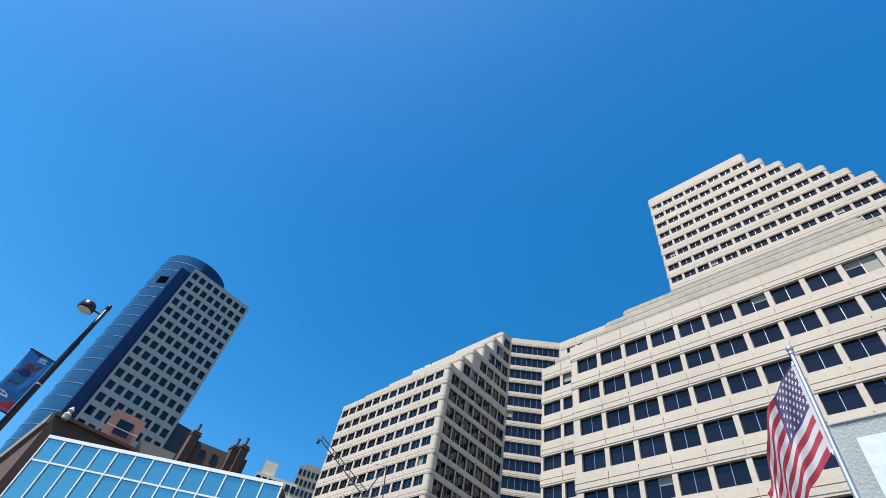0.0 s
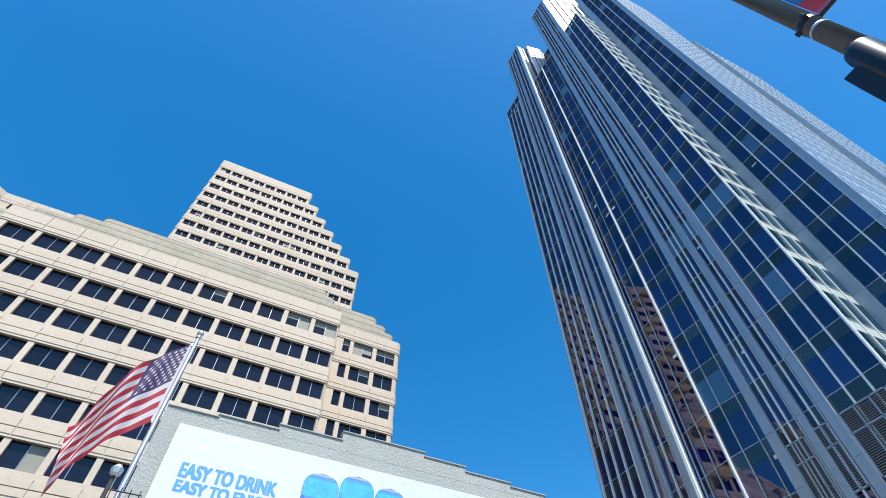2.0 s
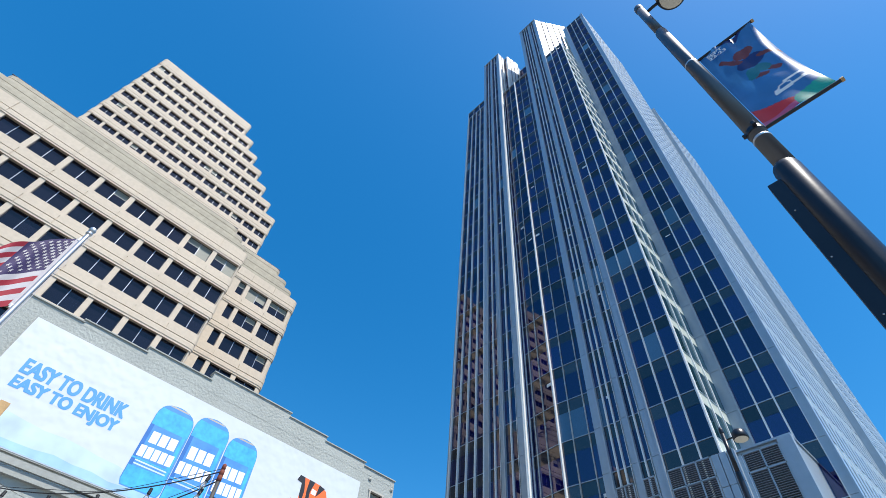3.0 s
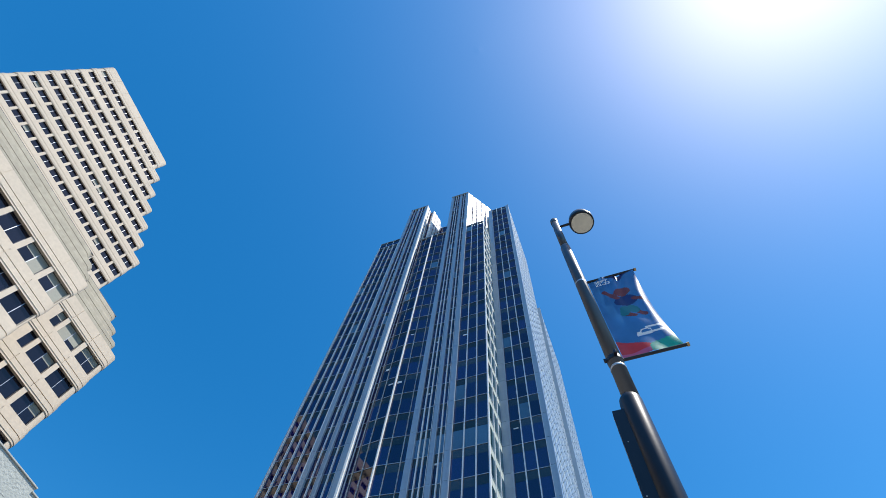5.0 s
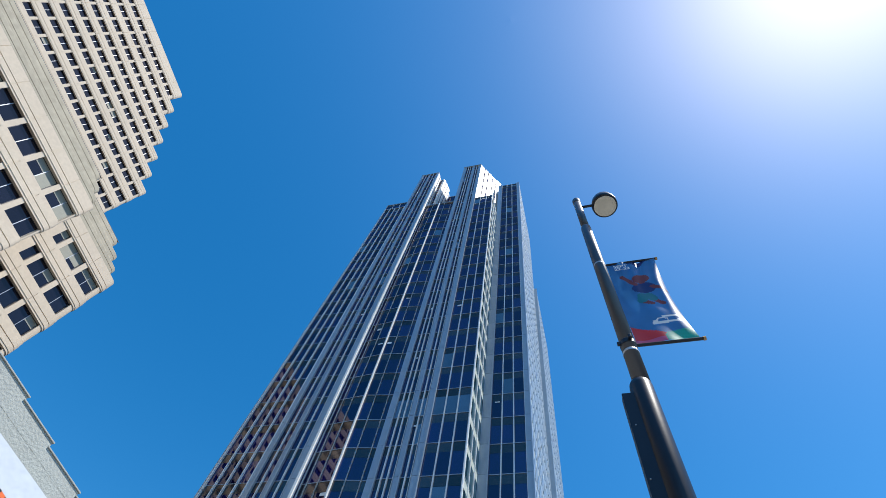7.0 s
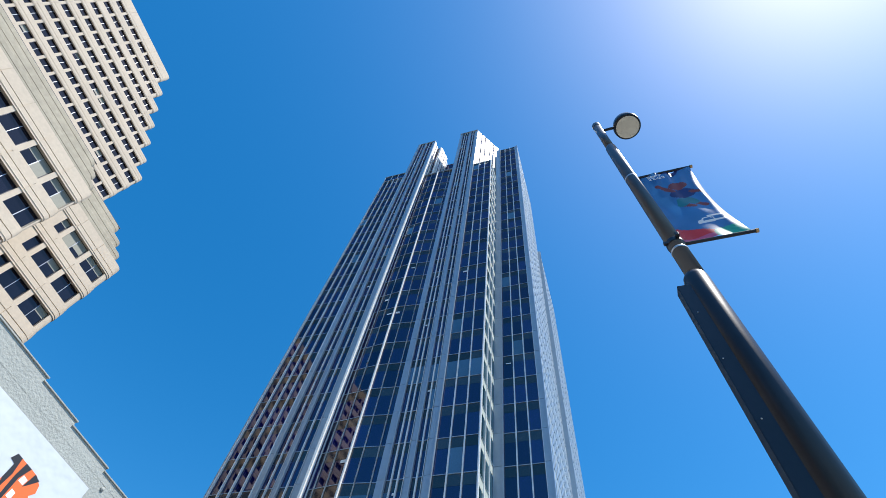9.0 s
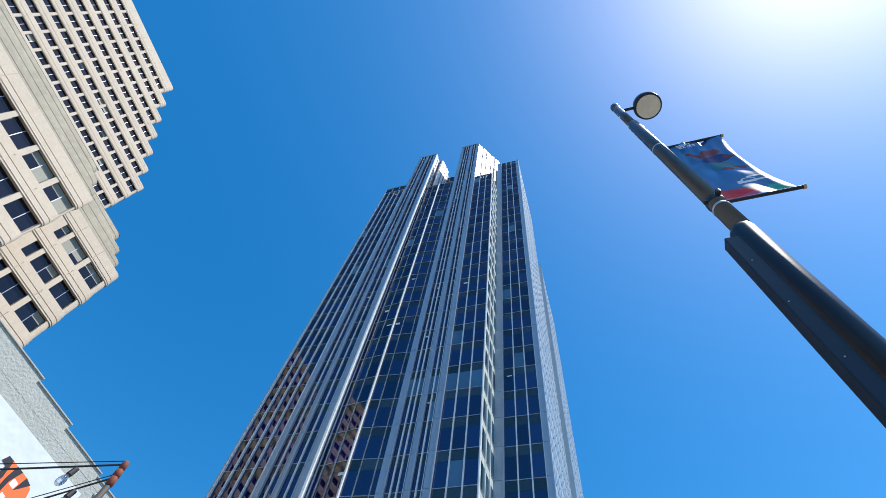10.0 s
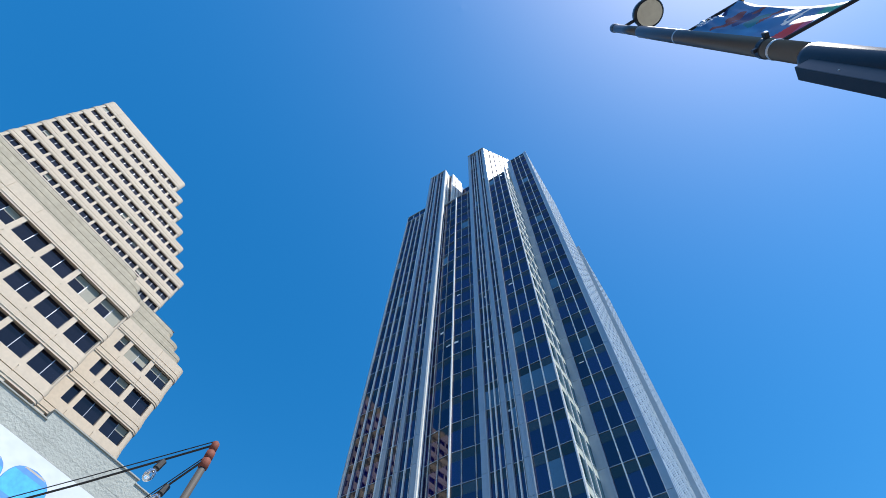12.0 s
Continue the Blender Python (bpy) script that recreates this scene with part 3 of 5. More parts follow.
# west front, from the north corner to the south one
curtain((37.35, 39.1), (37.35, 33.6), ZB, 122.6, [("p", 0.3), ("g", 5.2, 4)], fin=0.26, bars=False, bar=0.07)
curtain((37.35, 39.1), (37.35, 33.6), 122.6, 126.2, [("g", 5.5, 3)], near=False, fin=0.04)
for rail in ((37.2, 37.45, 33.6, 39.1, 122.5, 122.75), (37.25, 37.45, 33.6, 39.1, 126.1, 126.3), (37.05, 37.5, 28.15, 33.6, 150.5, 150.85), (37.62, 38.1, 15.35, 20.7, 153.3, 153.65)):
    part("crown_rail", boxes(rail), PIER_METAL, tower)
curtain((37.35, 33.6), (37.35, 28.15), ZB, 150.6, [("p", 0.72), ("g", 1.55, 2), ("p", 0.58), ("g", 1.76, 2), ("p", 0.82)], fin=0.2, bars=False)
curtain((38.1, 27.95), (37.75, 24.35), ZB, 121.6, [("g", 0.65, 1), ("g", 1.3, 1), ("g", 1.65, 1)], bar=0.045)
curtain((37.75, 24.35), (38.1, 20.7), ZB, 121.6, [("g", 1.35, 1), ("g", 1.63, 1), ("g", 0.67, 1)], bar=0.045)
part("corner_fin", boxes((37.45, 37.8, 24.27, 24.43, ZB, 121.6)), FIN_METAL, tower)
part("crown_rail", boxes((37.7, 38.3, 20.7, 27.95, 121.6, 121.85)), PIER_METAL, tower)
curtain((38, 20.7), (38, 15.35), ZB, 153.4, [("p", 0.8), ("g", 1.9, 3), ("p", 0.66), ("g", 1.14, 2), ("p", 0.8)], fin=0.2)
curtain((38, 15.35), (38, 10.95), ZB, 122.3, [("g", 4.4, 3)], fin=0.16)
# sunlit return of the notch, brightness painted by its pale spandrels
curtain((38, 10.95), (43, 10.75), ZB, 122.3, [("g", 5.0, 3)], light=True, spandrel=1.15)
curtain((38.2, 10.93), (38.2, 6.25), ZB, 17.7, [("p", 0.75), ("g", 3.15, 2), ("p", 0.75)])
curtain((43, 10.75), (43, 4.8), ZB, 145.0, [("p", 1.06), ("g", 4.25, 3), ("p", 0.64)], fin=0.16)
# south side in two lengths, its sunlight painted as pale spandrels
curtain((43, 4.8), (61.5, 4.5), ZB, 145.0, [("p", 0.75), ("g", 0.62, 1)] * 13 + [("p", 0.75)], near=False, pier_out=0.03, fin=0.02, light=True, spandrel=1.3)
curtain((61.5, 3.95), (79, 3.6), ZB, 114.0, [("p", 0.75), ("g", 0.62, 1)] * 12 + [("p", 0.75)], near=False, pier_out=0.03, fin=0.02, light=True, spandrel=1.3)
# south flank of the second bay, its sunlight put into the white metal
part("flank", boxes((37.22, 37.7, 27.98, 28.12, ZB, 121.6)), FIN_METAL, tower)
part("flank_glazing", boxes((37.7, 38.2, 28.02, 28.12, ZB, 121.6)), TOWER_GLASS, tower)
part("flank", boxes((37.3, 38.3, 33.58, 33.7, 122.6, 150.6), (61.3, 61.8, 3.8, 4.7, ZB, 114)), PIER_METAL, tower)
# returns of the crown and stepped blocks behind its middle, sunlight painted in white cladding
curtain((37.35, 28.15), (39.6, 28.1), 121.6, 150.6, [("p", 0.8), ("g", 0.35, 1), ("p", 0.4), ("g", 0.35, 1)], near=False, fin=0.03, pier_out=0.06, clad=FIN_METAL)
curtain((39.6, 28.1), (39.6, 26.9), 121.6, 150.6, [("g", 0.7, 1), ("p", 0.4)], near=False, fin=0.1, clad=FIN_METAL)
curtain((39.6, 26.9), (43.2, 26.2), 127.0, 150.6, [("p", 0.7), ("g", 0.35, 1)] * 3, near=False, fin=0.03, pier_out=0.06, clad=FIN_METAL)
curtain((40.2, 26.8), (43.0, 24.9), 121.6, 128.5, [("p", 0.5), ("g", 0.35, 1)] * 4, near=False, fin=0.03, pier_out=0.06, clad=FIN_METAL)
part("rear_glazing", boxes((44.0, 45.0, 20.5, 26.2, 121.0, 146.0)), TOWER_GLASS, tower)
part("rear_rail", boxes((43.9, 45.0, 20.5, 26.2, 133.6, 133.9), (43.9, 45.1, 20.5, 26.2, 146.0, 146.3), (43.7, 44.2, 20.7, 21.3, 141.5, 147.2)), PIER_METAL, tower)
# white cladding here paints the sunlight on the crown's south return
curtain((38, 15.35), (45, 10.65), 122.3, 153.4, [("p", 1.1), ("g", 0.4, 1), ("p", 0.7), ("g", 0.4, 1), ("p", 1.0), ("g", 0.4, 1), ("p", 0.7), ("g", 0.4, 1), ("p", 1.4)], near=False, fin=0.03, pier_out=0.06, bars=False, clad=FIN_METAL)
for nm, mat in (("upper_glazing", TOWER_GLASS), ("upper_infill", SPANDREL_GLASS), ("pale_infill", SUNLIT_PANEL), ("notch_glazing", NOTCH_GLASS), ("blind_glazing", SHADED_GLASS)):
    vs, fs = rest[mat.name]
    tagged(put(nm, mesh_of(nm, vs, fs, mat), tower), kind="stuff")
part("core", prism([(37.8, 38.8), (37.8, 28.4), (38.9, 28.2), (38.5, 24.35), (38.75, 20.7), (38.7, 11.6), (43.6, 11.3), (43.6, 5.4), (62, 5.1), (62, 4.6), (78, 4.3), (78, 38.8)], 0, 113.5), SLATE, tower)
part("core", prism([(37.8, 38.8), (37.8, 28.4), (38.9, 28.2), (38.5, 24.35), (38.75, 20.7), (38.7, 11.6), (43.6, 11.3), (43.6, 5.4), (61, 5.1), (61, 38.8)], 113.5, 121.0), SLATE, tower)
part("core", boxes((37.8, 60, 33.5, 38.8, 121.0, 125.9)), SLATE, tower)
part("core", prism([(37.8, 33.3), (37.8, 28.4), (60, 28.4), (60, 33.3)], 121, 150.2), PIER_METAL, tower)
part("core", prism([(40.0, 28.4), (40.0, 27.2), (43.4, 26.5), (60, 26.5), (60, 28.4)], 121, 150.2), PIER_METAL, tower)
part("core", prism([(38.6, 20.5), (38.6, 15.6), (45.2, 11.3), (60, 11.3), (60, 20.5)], 121, 153.0), PIER_METAL, tower)
part("core", prism([(43.6, 10.5), (43.6, 5.4), (61, 5.1), (61, 11.2)], 121, 144.6), PIER_METAL, tower)


def slat_panel(parent, w, h, m, frame_parts=2):
    """A framed louvre with real blades."""
    lv = boxes((-w / 2, w / 2, 0.10, 0.14, 0, h))
    ob = part("louvre", lv, PRINT_BLACK, parent)
    ob.matrix_basis = m
    bm = boxes((-w / 2, w / 2, -0.03, 0.08, 0, 0.055))
    me = bpy.data.meshes.new("blade")
    bm.to_mesh(me)
    bm.free()
    me.materials.append(LOUVRE_METAL)
    z = 0.1
    while z < h - 0.05:
        put("blade", me, ob, pose(0, 0, z))
        z += 0.15
    fr = boxes((-w / 2, -w / 2 + 0.1, -0.06, 0.14, 0, h), (w / 2 - 0.1, w / 2, -0.06, 0.14, 0, h), (-w / 2, w / 2, -0.06, 0.14, 0, 0.1), (-w / 2, w / 2, -0.06, 0.14, h - 0.1, h), (-w / 2, w / 2, -0.06, 0.14, h * 0.66, h * 0.66 + 0.1), *[(-w / 2 + w * i / frame_parts - 0.05, -w / 2 + w * i / frame_parts + 0.05, -0.06, 0.14, 0, h) for i in range(1, frame_parts)])
    part("louvre_frame", fr, PIER_METAL, ob)


for ya, yb, c in ((19.8, 18.1, 2), (17.35, 16.2, 2), (15.25, 11.75, 3)):
    slat_panel(tower, ya - yb, 4.6, pose(37.8, (ya + yb) / 2, 17.9, 0, 0, -90), c)
for ya, yb in ((10.0, 10.55), (10.6, 11.12), (11.17, 11.72)):
    part("pier", boxes((37.8, 38.2, ya, yb, 17.7, 20.1), (37.8, 38.2, ya, yb, 20.14, 22.5), bevel=0.02), PIER_METAL, tower)
podium = thing("podium_wing", (0, 0, 0), "low grey metal podium with louvred vents beside the tower", "building")
part("cladding", boxes((38.3, 76, 6.3, 10.9, 17.7, 22.3), bevel=0.03), PIER_METAL, podium)
part("core", boxes((38.9, 76, 6.4, 10.6, 0, 17.7)), SLATE, podium)
part("corner_pier", boxes((38.05, 38.6, 9.75, 10.95, 17.7, 22.0), bevel=0.02), PIER_METAL, podium)
part("corner_pier", boxes((38.05, 38.6, 6.2, 7.15, 17.7, 22.35), bevel=0.02), PIER_METAL, podium)
part("cap_rail", boxes((38.1, 76, 6.2, 11.0, 22.3, 22.45)), PIER_METAL, podium)
slat_panel(podium, 2.6, 4.3, pose(38.2, 8.45, 17.8, 0, 0, -90), 2)


# ---- painted-brick building with the banner (W) ----
shop = thing("brick_building", (0, 0, 0), "grey painted brick building with a stepped parapet", "building")
SHOP = Matrix.LocRotScale((-0.946, 0, 0.87), None, (0.988, 1, 1))
shop.matrix_basis = SHOP
wl = Line([(-1.35, 30), (-1.35, 20), (16.55, 20), (16.55, 34)])
punched_wall("wall", wl, [0, 10, 26.44, 27.26, wl.length], [-0.87, 10.9, 12.25, 12.9], lambda u, z: None if 26.44 < u < 27.26 and 10.9 < z < 12.25 else 0.0, GREY_PAINT, shop)
set_window(shop, wl, 26.44, 27.26, 10.9, 12.25, 0.15, 1, 1.0, random.Random(2))
part("window_frame", boxes((15.0, 16.0, 19.9, 20.1, 10.82, 10.92), (15.1, 15.9, 20.03, 20.12, 11.54, 11.60), (15.07, 15.14, 19.94, 20.12, 10.92, 12.22), (15.86, 15.93, 19.94, 20.12, 10.92, 12.22), (15.03, 15.97, 19.94, 20.12, 12.22, 12.30)), PALE_STONE, shop)
STEPS_W = [(-1.35, 0.6, 13.02), (0.6, 3.1, 13.14), (3.1, 5.9, 13.4), (5.9, 9.93, 13.82), (9.93, 12.09, 13.63), (12.09, 14.57, 13.40), (14.57, 16.55, 13.22)]
for a, b, z in STEPS_W:
    part("parapet", boxes((a, b, 20.0, 20.35, 12.89, z)), GREY_PAINT, shop)
    part("coping", boxes((a - 0.04, b + 0.04, 19.95, 20.40, z, z + 0.055), bevel=0.012), COPING, shop)
part("roof", boxes((-1.2, 16.4, 20.35, 34, 12.2, 12.5)), ROOFING, shop)
part("pale_board", boxes((-0.2, 3.6, 19.9, 20.0, 7.62, 7.78)), PRINT_SKY, shop)
part("ledge", boxes((-1.2, 10.5, 19.8, 20.0, 7.75, 7.95), (-1.0, 9.0, 19.86, 20.0, 7.5, 7.7)), COPING, shop)
for x in (15.0, 16.4, 15.3):
    part("anchor_plate", lathe([(0.09, 0), (0.09, 0.03), (0.03, 0.06)], 8, pose(x, 19.99, 12.75 if x != 15.3 else 10.7, 90)), COPING, shop)


def text_mesh(words, size, mat, shear=0.0, bold=0.02):
    cu = bpy.data.curves.new("lettering", "FONT")
    cu.body, cu.size, cu.extrude, cu.shear, cu.offset = words, size, 0.0, shear, bold
    tmp = bpy.data.objects.new("lettering", cu)
    scene.collection.objects.link(tmp)
    me = bpy.data.meshes.new_from_object(tmp.evaluated_get(bpy.context.evaluated_depsgraph_get()))
    bpy.data.objects.remove(tmp)
    me.materials.clear()
    me.materials.append(mat)
    return me


def fit_text(words, x0, x1, z0, z1, y, mat, parent, name="lettering", shear=0.0, bold=0.02):
    """Words set upright on a wall facing -y, filling a given width and height."""
    me = text_mesh(words, 1.0, mat, shear, 0.0)
    xs, ys = [v.co.x for v in me.vertices], [v.co.y for v in me.vertices]
    sx, sy = (x1 - x0) / (max(xs) - min(xs)), (z1 - z0) / (max(ys) - min(ys))
    ax, ay = min(xs), min(ys)
    bm = bmesh.new()
    shifts = [(a * bold, b * bold * 0.6) for a in (-1, -0.5, 0, 0.5, 1) for b in (-1, 0, 1)]
    for k, (dx, dz) in enumerate(shifts):
        copy_me = me.copy()
        for v in copy_me.vertices:
            v.co = (x0 + dx + (v.co.x - ax) * sx, y - 0.0001 * k, z0 + dz + (v.co.y - ay) * sy)
        bm.from_mesh(copy_me)
    bm.normal_update()
    bmesh.ops.reverse_faces(bm, faces=[f for f in bm.faces if f.normal.y > 0])
    return part(name, bm, mat, parent)


def flat_shape(name, pts, y, mat, parent, label=""):
    """A printed patch on a wall facing -y, from an outline of x, z."""
    me = mesh_of(name, [(x, y, z) for x, z in pts], [tuple(range(len(pts)))], mat)
    return put(name, me, parent, None, label)


wb = thing("wall_banner", (0, 0, 0), "huge white vinyl wall banner with blue drink cans", "banner")
wb.matrix_basis = SHOP
BX0, BX1, BZ0, BZ1 = -0.66, 14.42, 8.1, 12.35
nx, nz = 90, 26
sv, sf = [], []
for i in range(nx + 1):
    for j in range(nz + 1):
        x, z = BX0 + (BX1 - BX0) * i / nx, BZ0 + (BZ1 - BZ0) * j / nz
        edge = min(i, nx - i, 6) / 6 * min(j, nz - j, 5) / 5
        r = 0.0012 * edge * noise.noise((x * 0.8, 0, z * 1.1)) + 0.0008 * edge * math.sin(3 * x + 5 * z) * noise.noise((x * 0.3, 2, z * 0.4))
        sv.append((x, 19.9 - r, z))
for i in range(nx):
    for j in range(nz):
        a = i * (nz + 1) + j
        sf.append((a, a + nz + 1, a + nz + 2, a + 1))
put("sheet", mesh_of("sheet", sv, sf, VINYL, smooth=True), wb)
part("batten", boxes((BX0 - 0.03, BX0 + 0.02, 19.91, 19.99, BZ0 - 0.03, BZ1 + 0.03), (BX0 - 0.03, BX1 + 0.03, 19.91, 19.99, BZ0 - 0.04, BZ0 + 0.0), (BX0 - 0.03, BX1, 19.92, 19.99, BZ1 + 0.0, BZ1 + 0.03)), COPING, wb)
YP = 19.8965
low = [(BX0 + 0.02, BZ0 + 0.03), (BX1 - 0.02, BZ0 + 0.03), (BX1 - 0.02, BZ0 + 0.35)] + [(BX1 - 0.02 - (BX1 - BX0) * k / 24, BZ0 + 0.45 + 0.03 * k * k / 24 + 0.05 * math.sin(k * 0.8) + 0.03 * math.sin(k * 2.1)) for k in range(1, 24)] + [(BX0 + 0.02, BZ0 + 1.25)]
flat_shape("sea_print", low, YP, PRINT_SKY, wb)
low2 = [(BX0 + 0.02, BZ0 + 0.03), (BX1 - 0.02, BZ0 + 0.03)] + [(BX1 - 0.02 - (BX1 - BX0) * k / 24, BZ0 + 0.3 + 0.04 * math.sin(k * 1.1) + 0.03 * math.sin(k * 2.7)) for k in range(1, 24)] + [(BX0 + 0.02, BZ0 + 0.5)]
flat_shape("sea_print", low2, YP - 0.00088, PRINT_DEEP, wb)
fit_text("EASY TO DRINK", 0.05, 3.62, 10.37, 10.9, YP - 0.00088, PRINT_TEXT, wb, bold=0.03)
fit_text("EASY TO ENJOY", 0.08, 3.62, 9.72, 10.25, YP - 0.00088, PRINT_TEXT, wb, bold=0.03)


def can_print(x0, x1, z0, z1, y):
    """A printed drink can: rounded outline, bands and plain white bars for its lettering."""
    w = x1 - x0
    shoulder = [(0.0, 0.62), (0.02, 0.42), (0.07, 0.26), (0.13, 0.16), (0.24, 0.07), (0.38, 0.02), (0.5, 0.0)]
    pts = [(x0 + 0.08, z0), (x1 - 0.08, z0), (x1, z0 + 0.2)] + [(x1 - w * a, z1 - q) for a, q in shoulder] + [(x0 + w * a, z1 - q) for a, q in reversed(shoulder[:-1])] + [(x0, z0 + 0.2)]
    c = flat_shape("can_print", pts, y, PRINT_BLUE, wb)
    flat_shape("can_top_print", [(x0 + 0.02, z1 - 1.0), (x1 - 0.02, z1 - 1.0), (x1 - 0.02, z1 - 0.55), (x1 - 0.12, z1 - 0.27), (x0 + 0.12, z1 - 0.27), (x0 + 0.02, z1 - 0.55)], y - 0.00088, PRINT_CYAN, c)
    flat_shape("dark_edge", [(x0, z0 + 0.25), (x0 + 0.1 * w, z0 + 0.1), (x0 + 0.1 * w, z1 - 0.5), (x0, z1 - 0.62)], y - 0.00066, PRINT_BLUE_DARK, c)
    flat_shape("bright_edge", [(x1 - 0.14 * w, z0 + 0.1), (x1 - 0.05 * w, z0 + 0.15), (x1 - 0.05 * w, z1 - 0.6), (x1 - 0.14 * w, z1 - 0.5)], y - 0.00066, PRINT_CYAN, c)
    for q0, q1, a, b, n in ((0.49, 0.64, 0.16, 0.86, 3), (0.32, 0.46, 0.06, 0.94, 5)):
        za, zb = z0 + (z1 - z0) * q0, z0 + (z1 - z0) * q1
        s0, s1, h = x0 + w * a, x0 + w * b, zb - za
        for k in range(n):
            p0, p1 = s0 + (s1 - s0) * k / n, s0 + (s1 - s0) * (k + 0.84) / n
            q = za + 0.05 * (k + 0.5) / n
            flat_shape("white_bar", [(p0, q), (p1, q + 0.02), (p1, q + 0.02 + 0.9 * h), (p0, q + 0.9 * h)], y - 0.0011, PRINT_WHITE, c)
    for q in (0.27, 0.235):
        z = z0 + (z1 - z0) * q
        flat_shape("pale_bar", [(x0 + 0.15, z), (x1 - 0.15, z), (x1 - 0.15, z + 0.05), (x0 + 0.15, z + 0.05)], y - 0.0011, PRINT_SKY, c)
    flat_shape("can_foot_print", [(x0 + 0.03, z0 + 0.2), (x0 + 0.12, z0 + 0.04), (x1 - 0.12, z0 + 0.04), (x1 - 0.03, z0 + 0.2), (x1 - 0.03, z0 + 0.75), (x0 + 0.03, z0 + 0.7)], y - 0.00088, PRINT_CYAN, c)
    flat_shape("rim_print", [(x0 + 0.3 * w, z1 - 0.05), (x1 - 0.3 * w, z1 - 0.05), (x1 - 0.22 * w, z1 - 0.11), (x0 + 0.22 * w, z1 - 0.11)], y - 0.0011, PALE_STONE, c)
    flat_shape("band_print", [(x0, z0 + 0.95), (x1, z0 + 0.95), (x1, z0 + 1.0), (x0, z0 + 1.0)], y - 0.0011, PRINT_CYAN, c)


can_print(4.6, 6.1, 8.4, 11.68, YP - 0.00264)
can_print(6.12, 7.62, 8.25, 11.9, YP - 0.00264)
can_print(7.66, 9.05, 8.2, 11.72, YP - 0.00264)
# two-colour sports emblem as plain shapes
em = flat_shape("emblem", [(11.15, 11.15), (11.25, 11.4), (12.35, 11.35), (12.7, 11.2), (12.8, 10.95), (12.65, 10.75), (12.85, 10.55), (12.85, 10.2), (12.6, 9.98), (11.3, 10.05), (11.05, 10.35), (11.4, 10.3), (11.45, 11.1)], YP - 0.00264, PRINT_ORANGE, wb)
for pts in ([(11.15, 11.15), (11.25, 11.4), (11.5, 11.39), (11.62, 10.85), (11.58, 10.2), (11.42, 10.6), (11.4, 11.1)], [(11.75, 11.38), (12.05, 11.37), (11.9, 10.9), (11.95, 10.05), (11.8, 10.04), (11.72, 10.9)], [(12.3, 11.35), (12.6, 11.28), (12.35, 10.95), (12.22, 10.8)], [(12.8, 10.62), (12.4, 10.5), (12.15, 10.02), (12.3, 10.01), (12.55, 10.3), (12.85, 10.4)]):
    flat_shape("black_stripe", pts, YP - 0.00374, PRINT_BLACK, em)
for pts in ([(11.95, 10.85), (12.2, 10.84), (12.22, 11.05), (11.98, 11.08)], [(11.98, 10.3), (12.22, 10.28), (12.2, 10.55), (12.0, 10.57)]):
    flat_shape("white_patch", pts, YP - 0.00462, PRINT_WHITE, em)
fit_text("OFFICIAL BEER", 10.7, 13.1, 9.45, 9.7, YP - 0.0022, PRINT_TEXT, wb, bold=0.01)

# ---- flagpole and flag ----
FX, FY, FZ = -1.70, 14.0, 12.79
fp = thing("flagpole", (FX, FY, 0), "white metal flagpole with a ball finial", "flagpole")
part("pole", lathe([(0.085, 0), (0.08, 4), (0.06, FZ - 0.15), (0.05, FZ - 0.1)], 16), GALVANISED, fp, smooth=True)
part("truck", lathe([(0.05, FZ - 0.12), (0.09, FZ - 0.08), (0.09, FZ - 0.02), (0.03, FZ)], 14), GALVANISED, fp)
part("ball", lathe([(0.02, FZ - 0.02), (0.07, FZ + 0.02), (0.1, FZ + 0.09), (0.1, FZ + 0.12), (0.07, FZ + 0.19), (0.02, FZ + 0.22)], 16), GALVANISED, fp, smooth=True)
part("halyard", tube([(0.09, -0.06, 1.2), (0.12, -0.08, 6), (0.1, -0.06, FZ - 0.1)], 0.008, 6), FLAG_WHITE, fp)
part("cleat", boxes((0.05, 0.12, -0.02, 0.02, 1.15, 1.35), bevel=0.01), GALVANISED, fp)
for z in (FZ - 0.4, FZ - 3.1):
    part("snap_hook", boxes((-0.1, -0.05, -0.03, 0.03, z - 0.06, z + 0.06), bevel=0.01), GALVANISED, fp)

fl = thing("flag", (FX - 0.09, FY, FZ - 0.4), "red, white and blue striped cloth flag blowing in the wind", "flag")
HO, FLY = 2.7, 4.1
nu, nv = 56, 39


def cloth(s, v):
    """s along the fly, v down the hoist, both 0 to 1: the cloth streams out, sinks and folds over at its end."""
    out = FLY * s
    bend = max(0.0, s - 0.55)
    x = -(out * 0.44 - 1.5 * bend * bend * FLY * 0.4 * (0.4 + v))
    z = -HO * v * (1 - 0.18 * s) - out * (0.52 + 0.34 * s) + 0.10 * math.sin(6 * s + 3 * v)
    y = 0.32 * s * math.sin(9 * s + 2.0 * v) + 0.12 * math.sin(22 * s - 4 * v) * s - 0.5 * s
    return Vector((x, y, z))


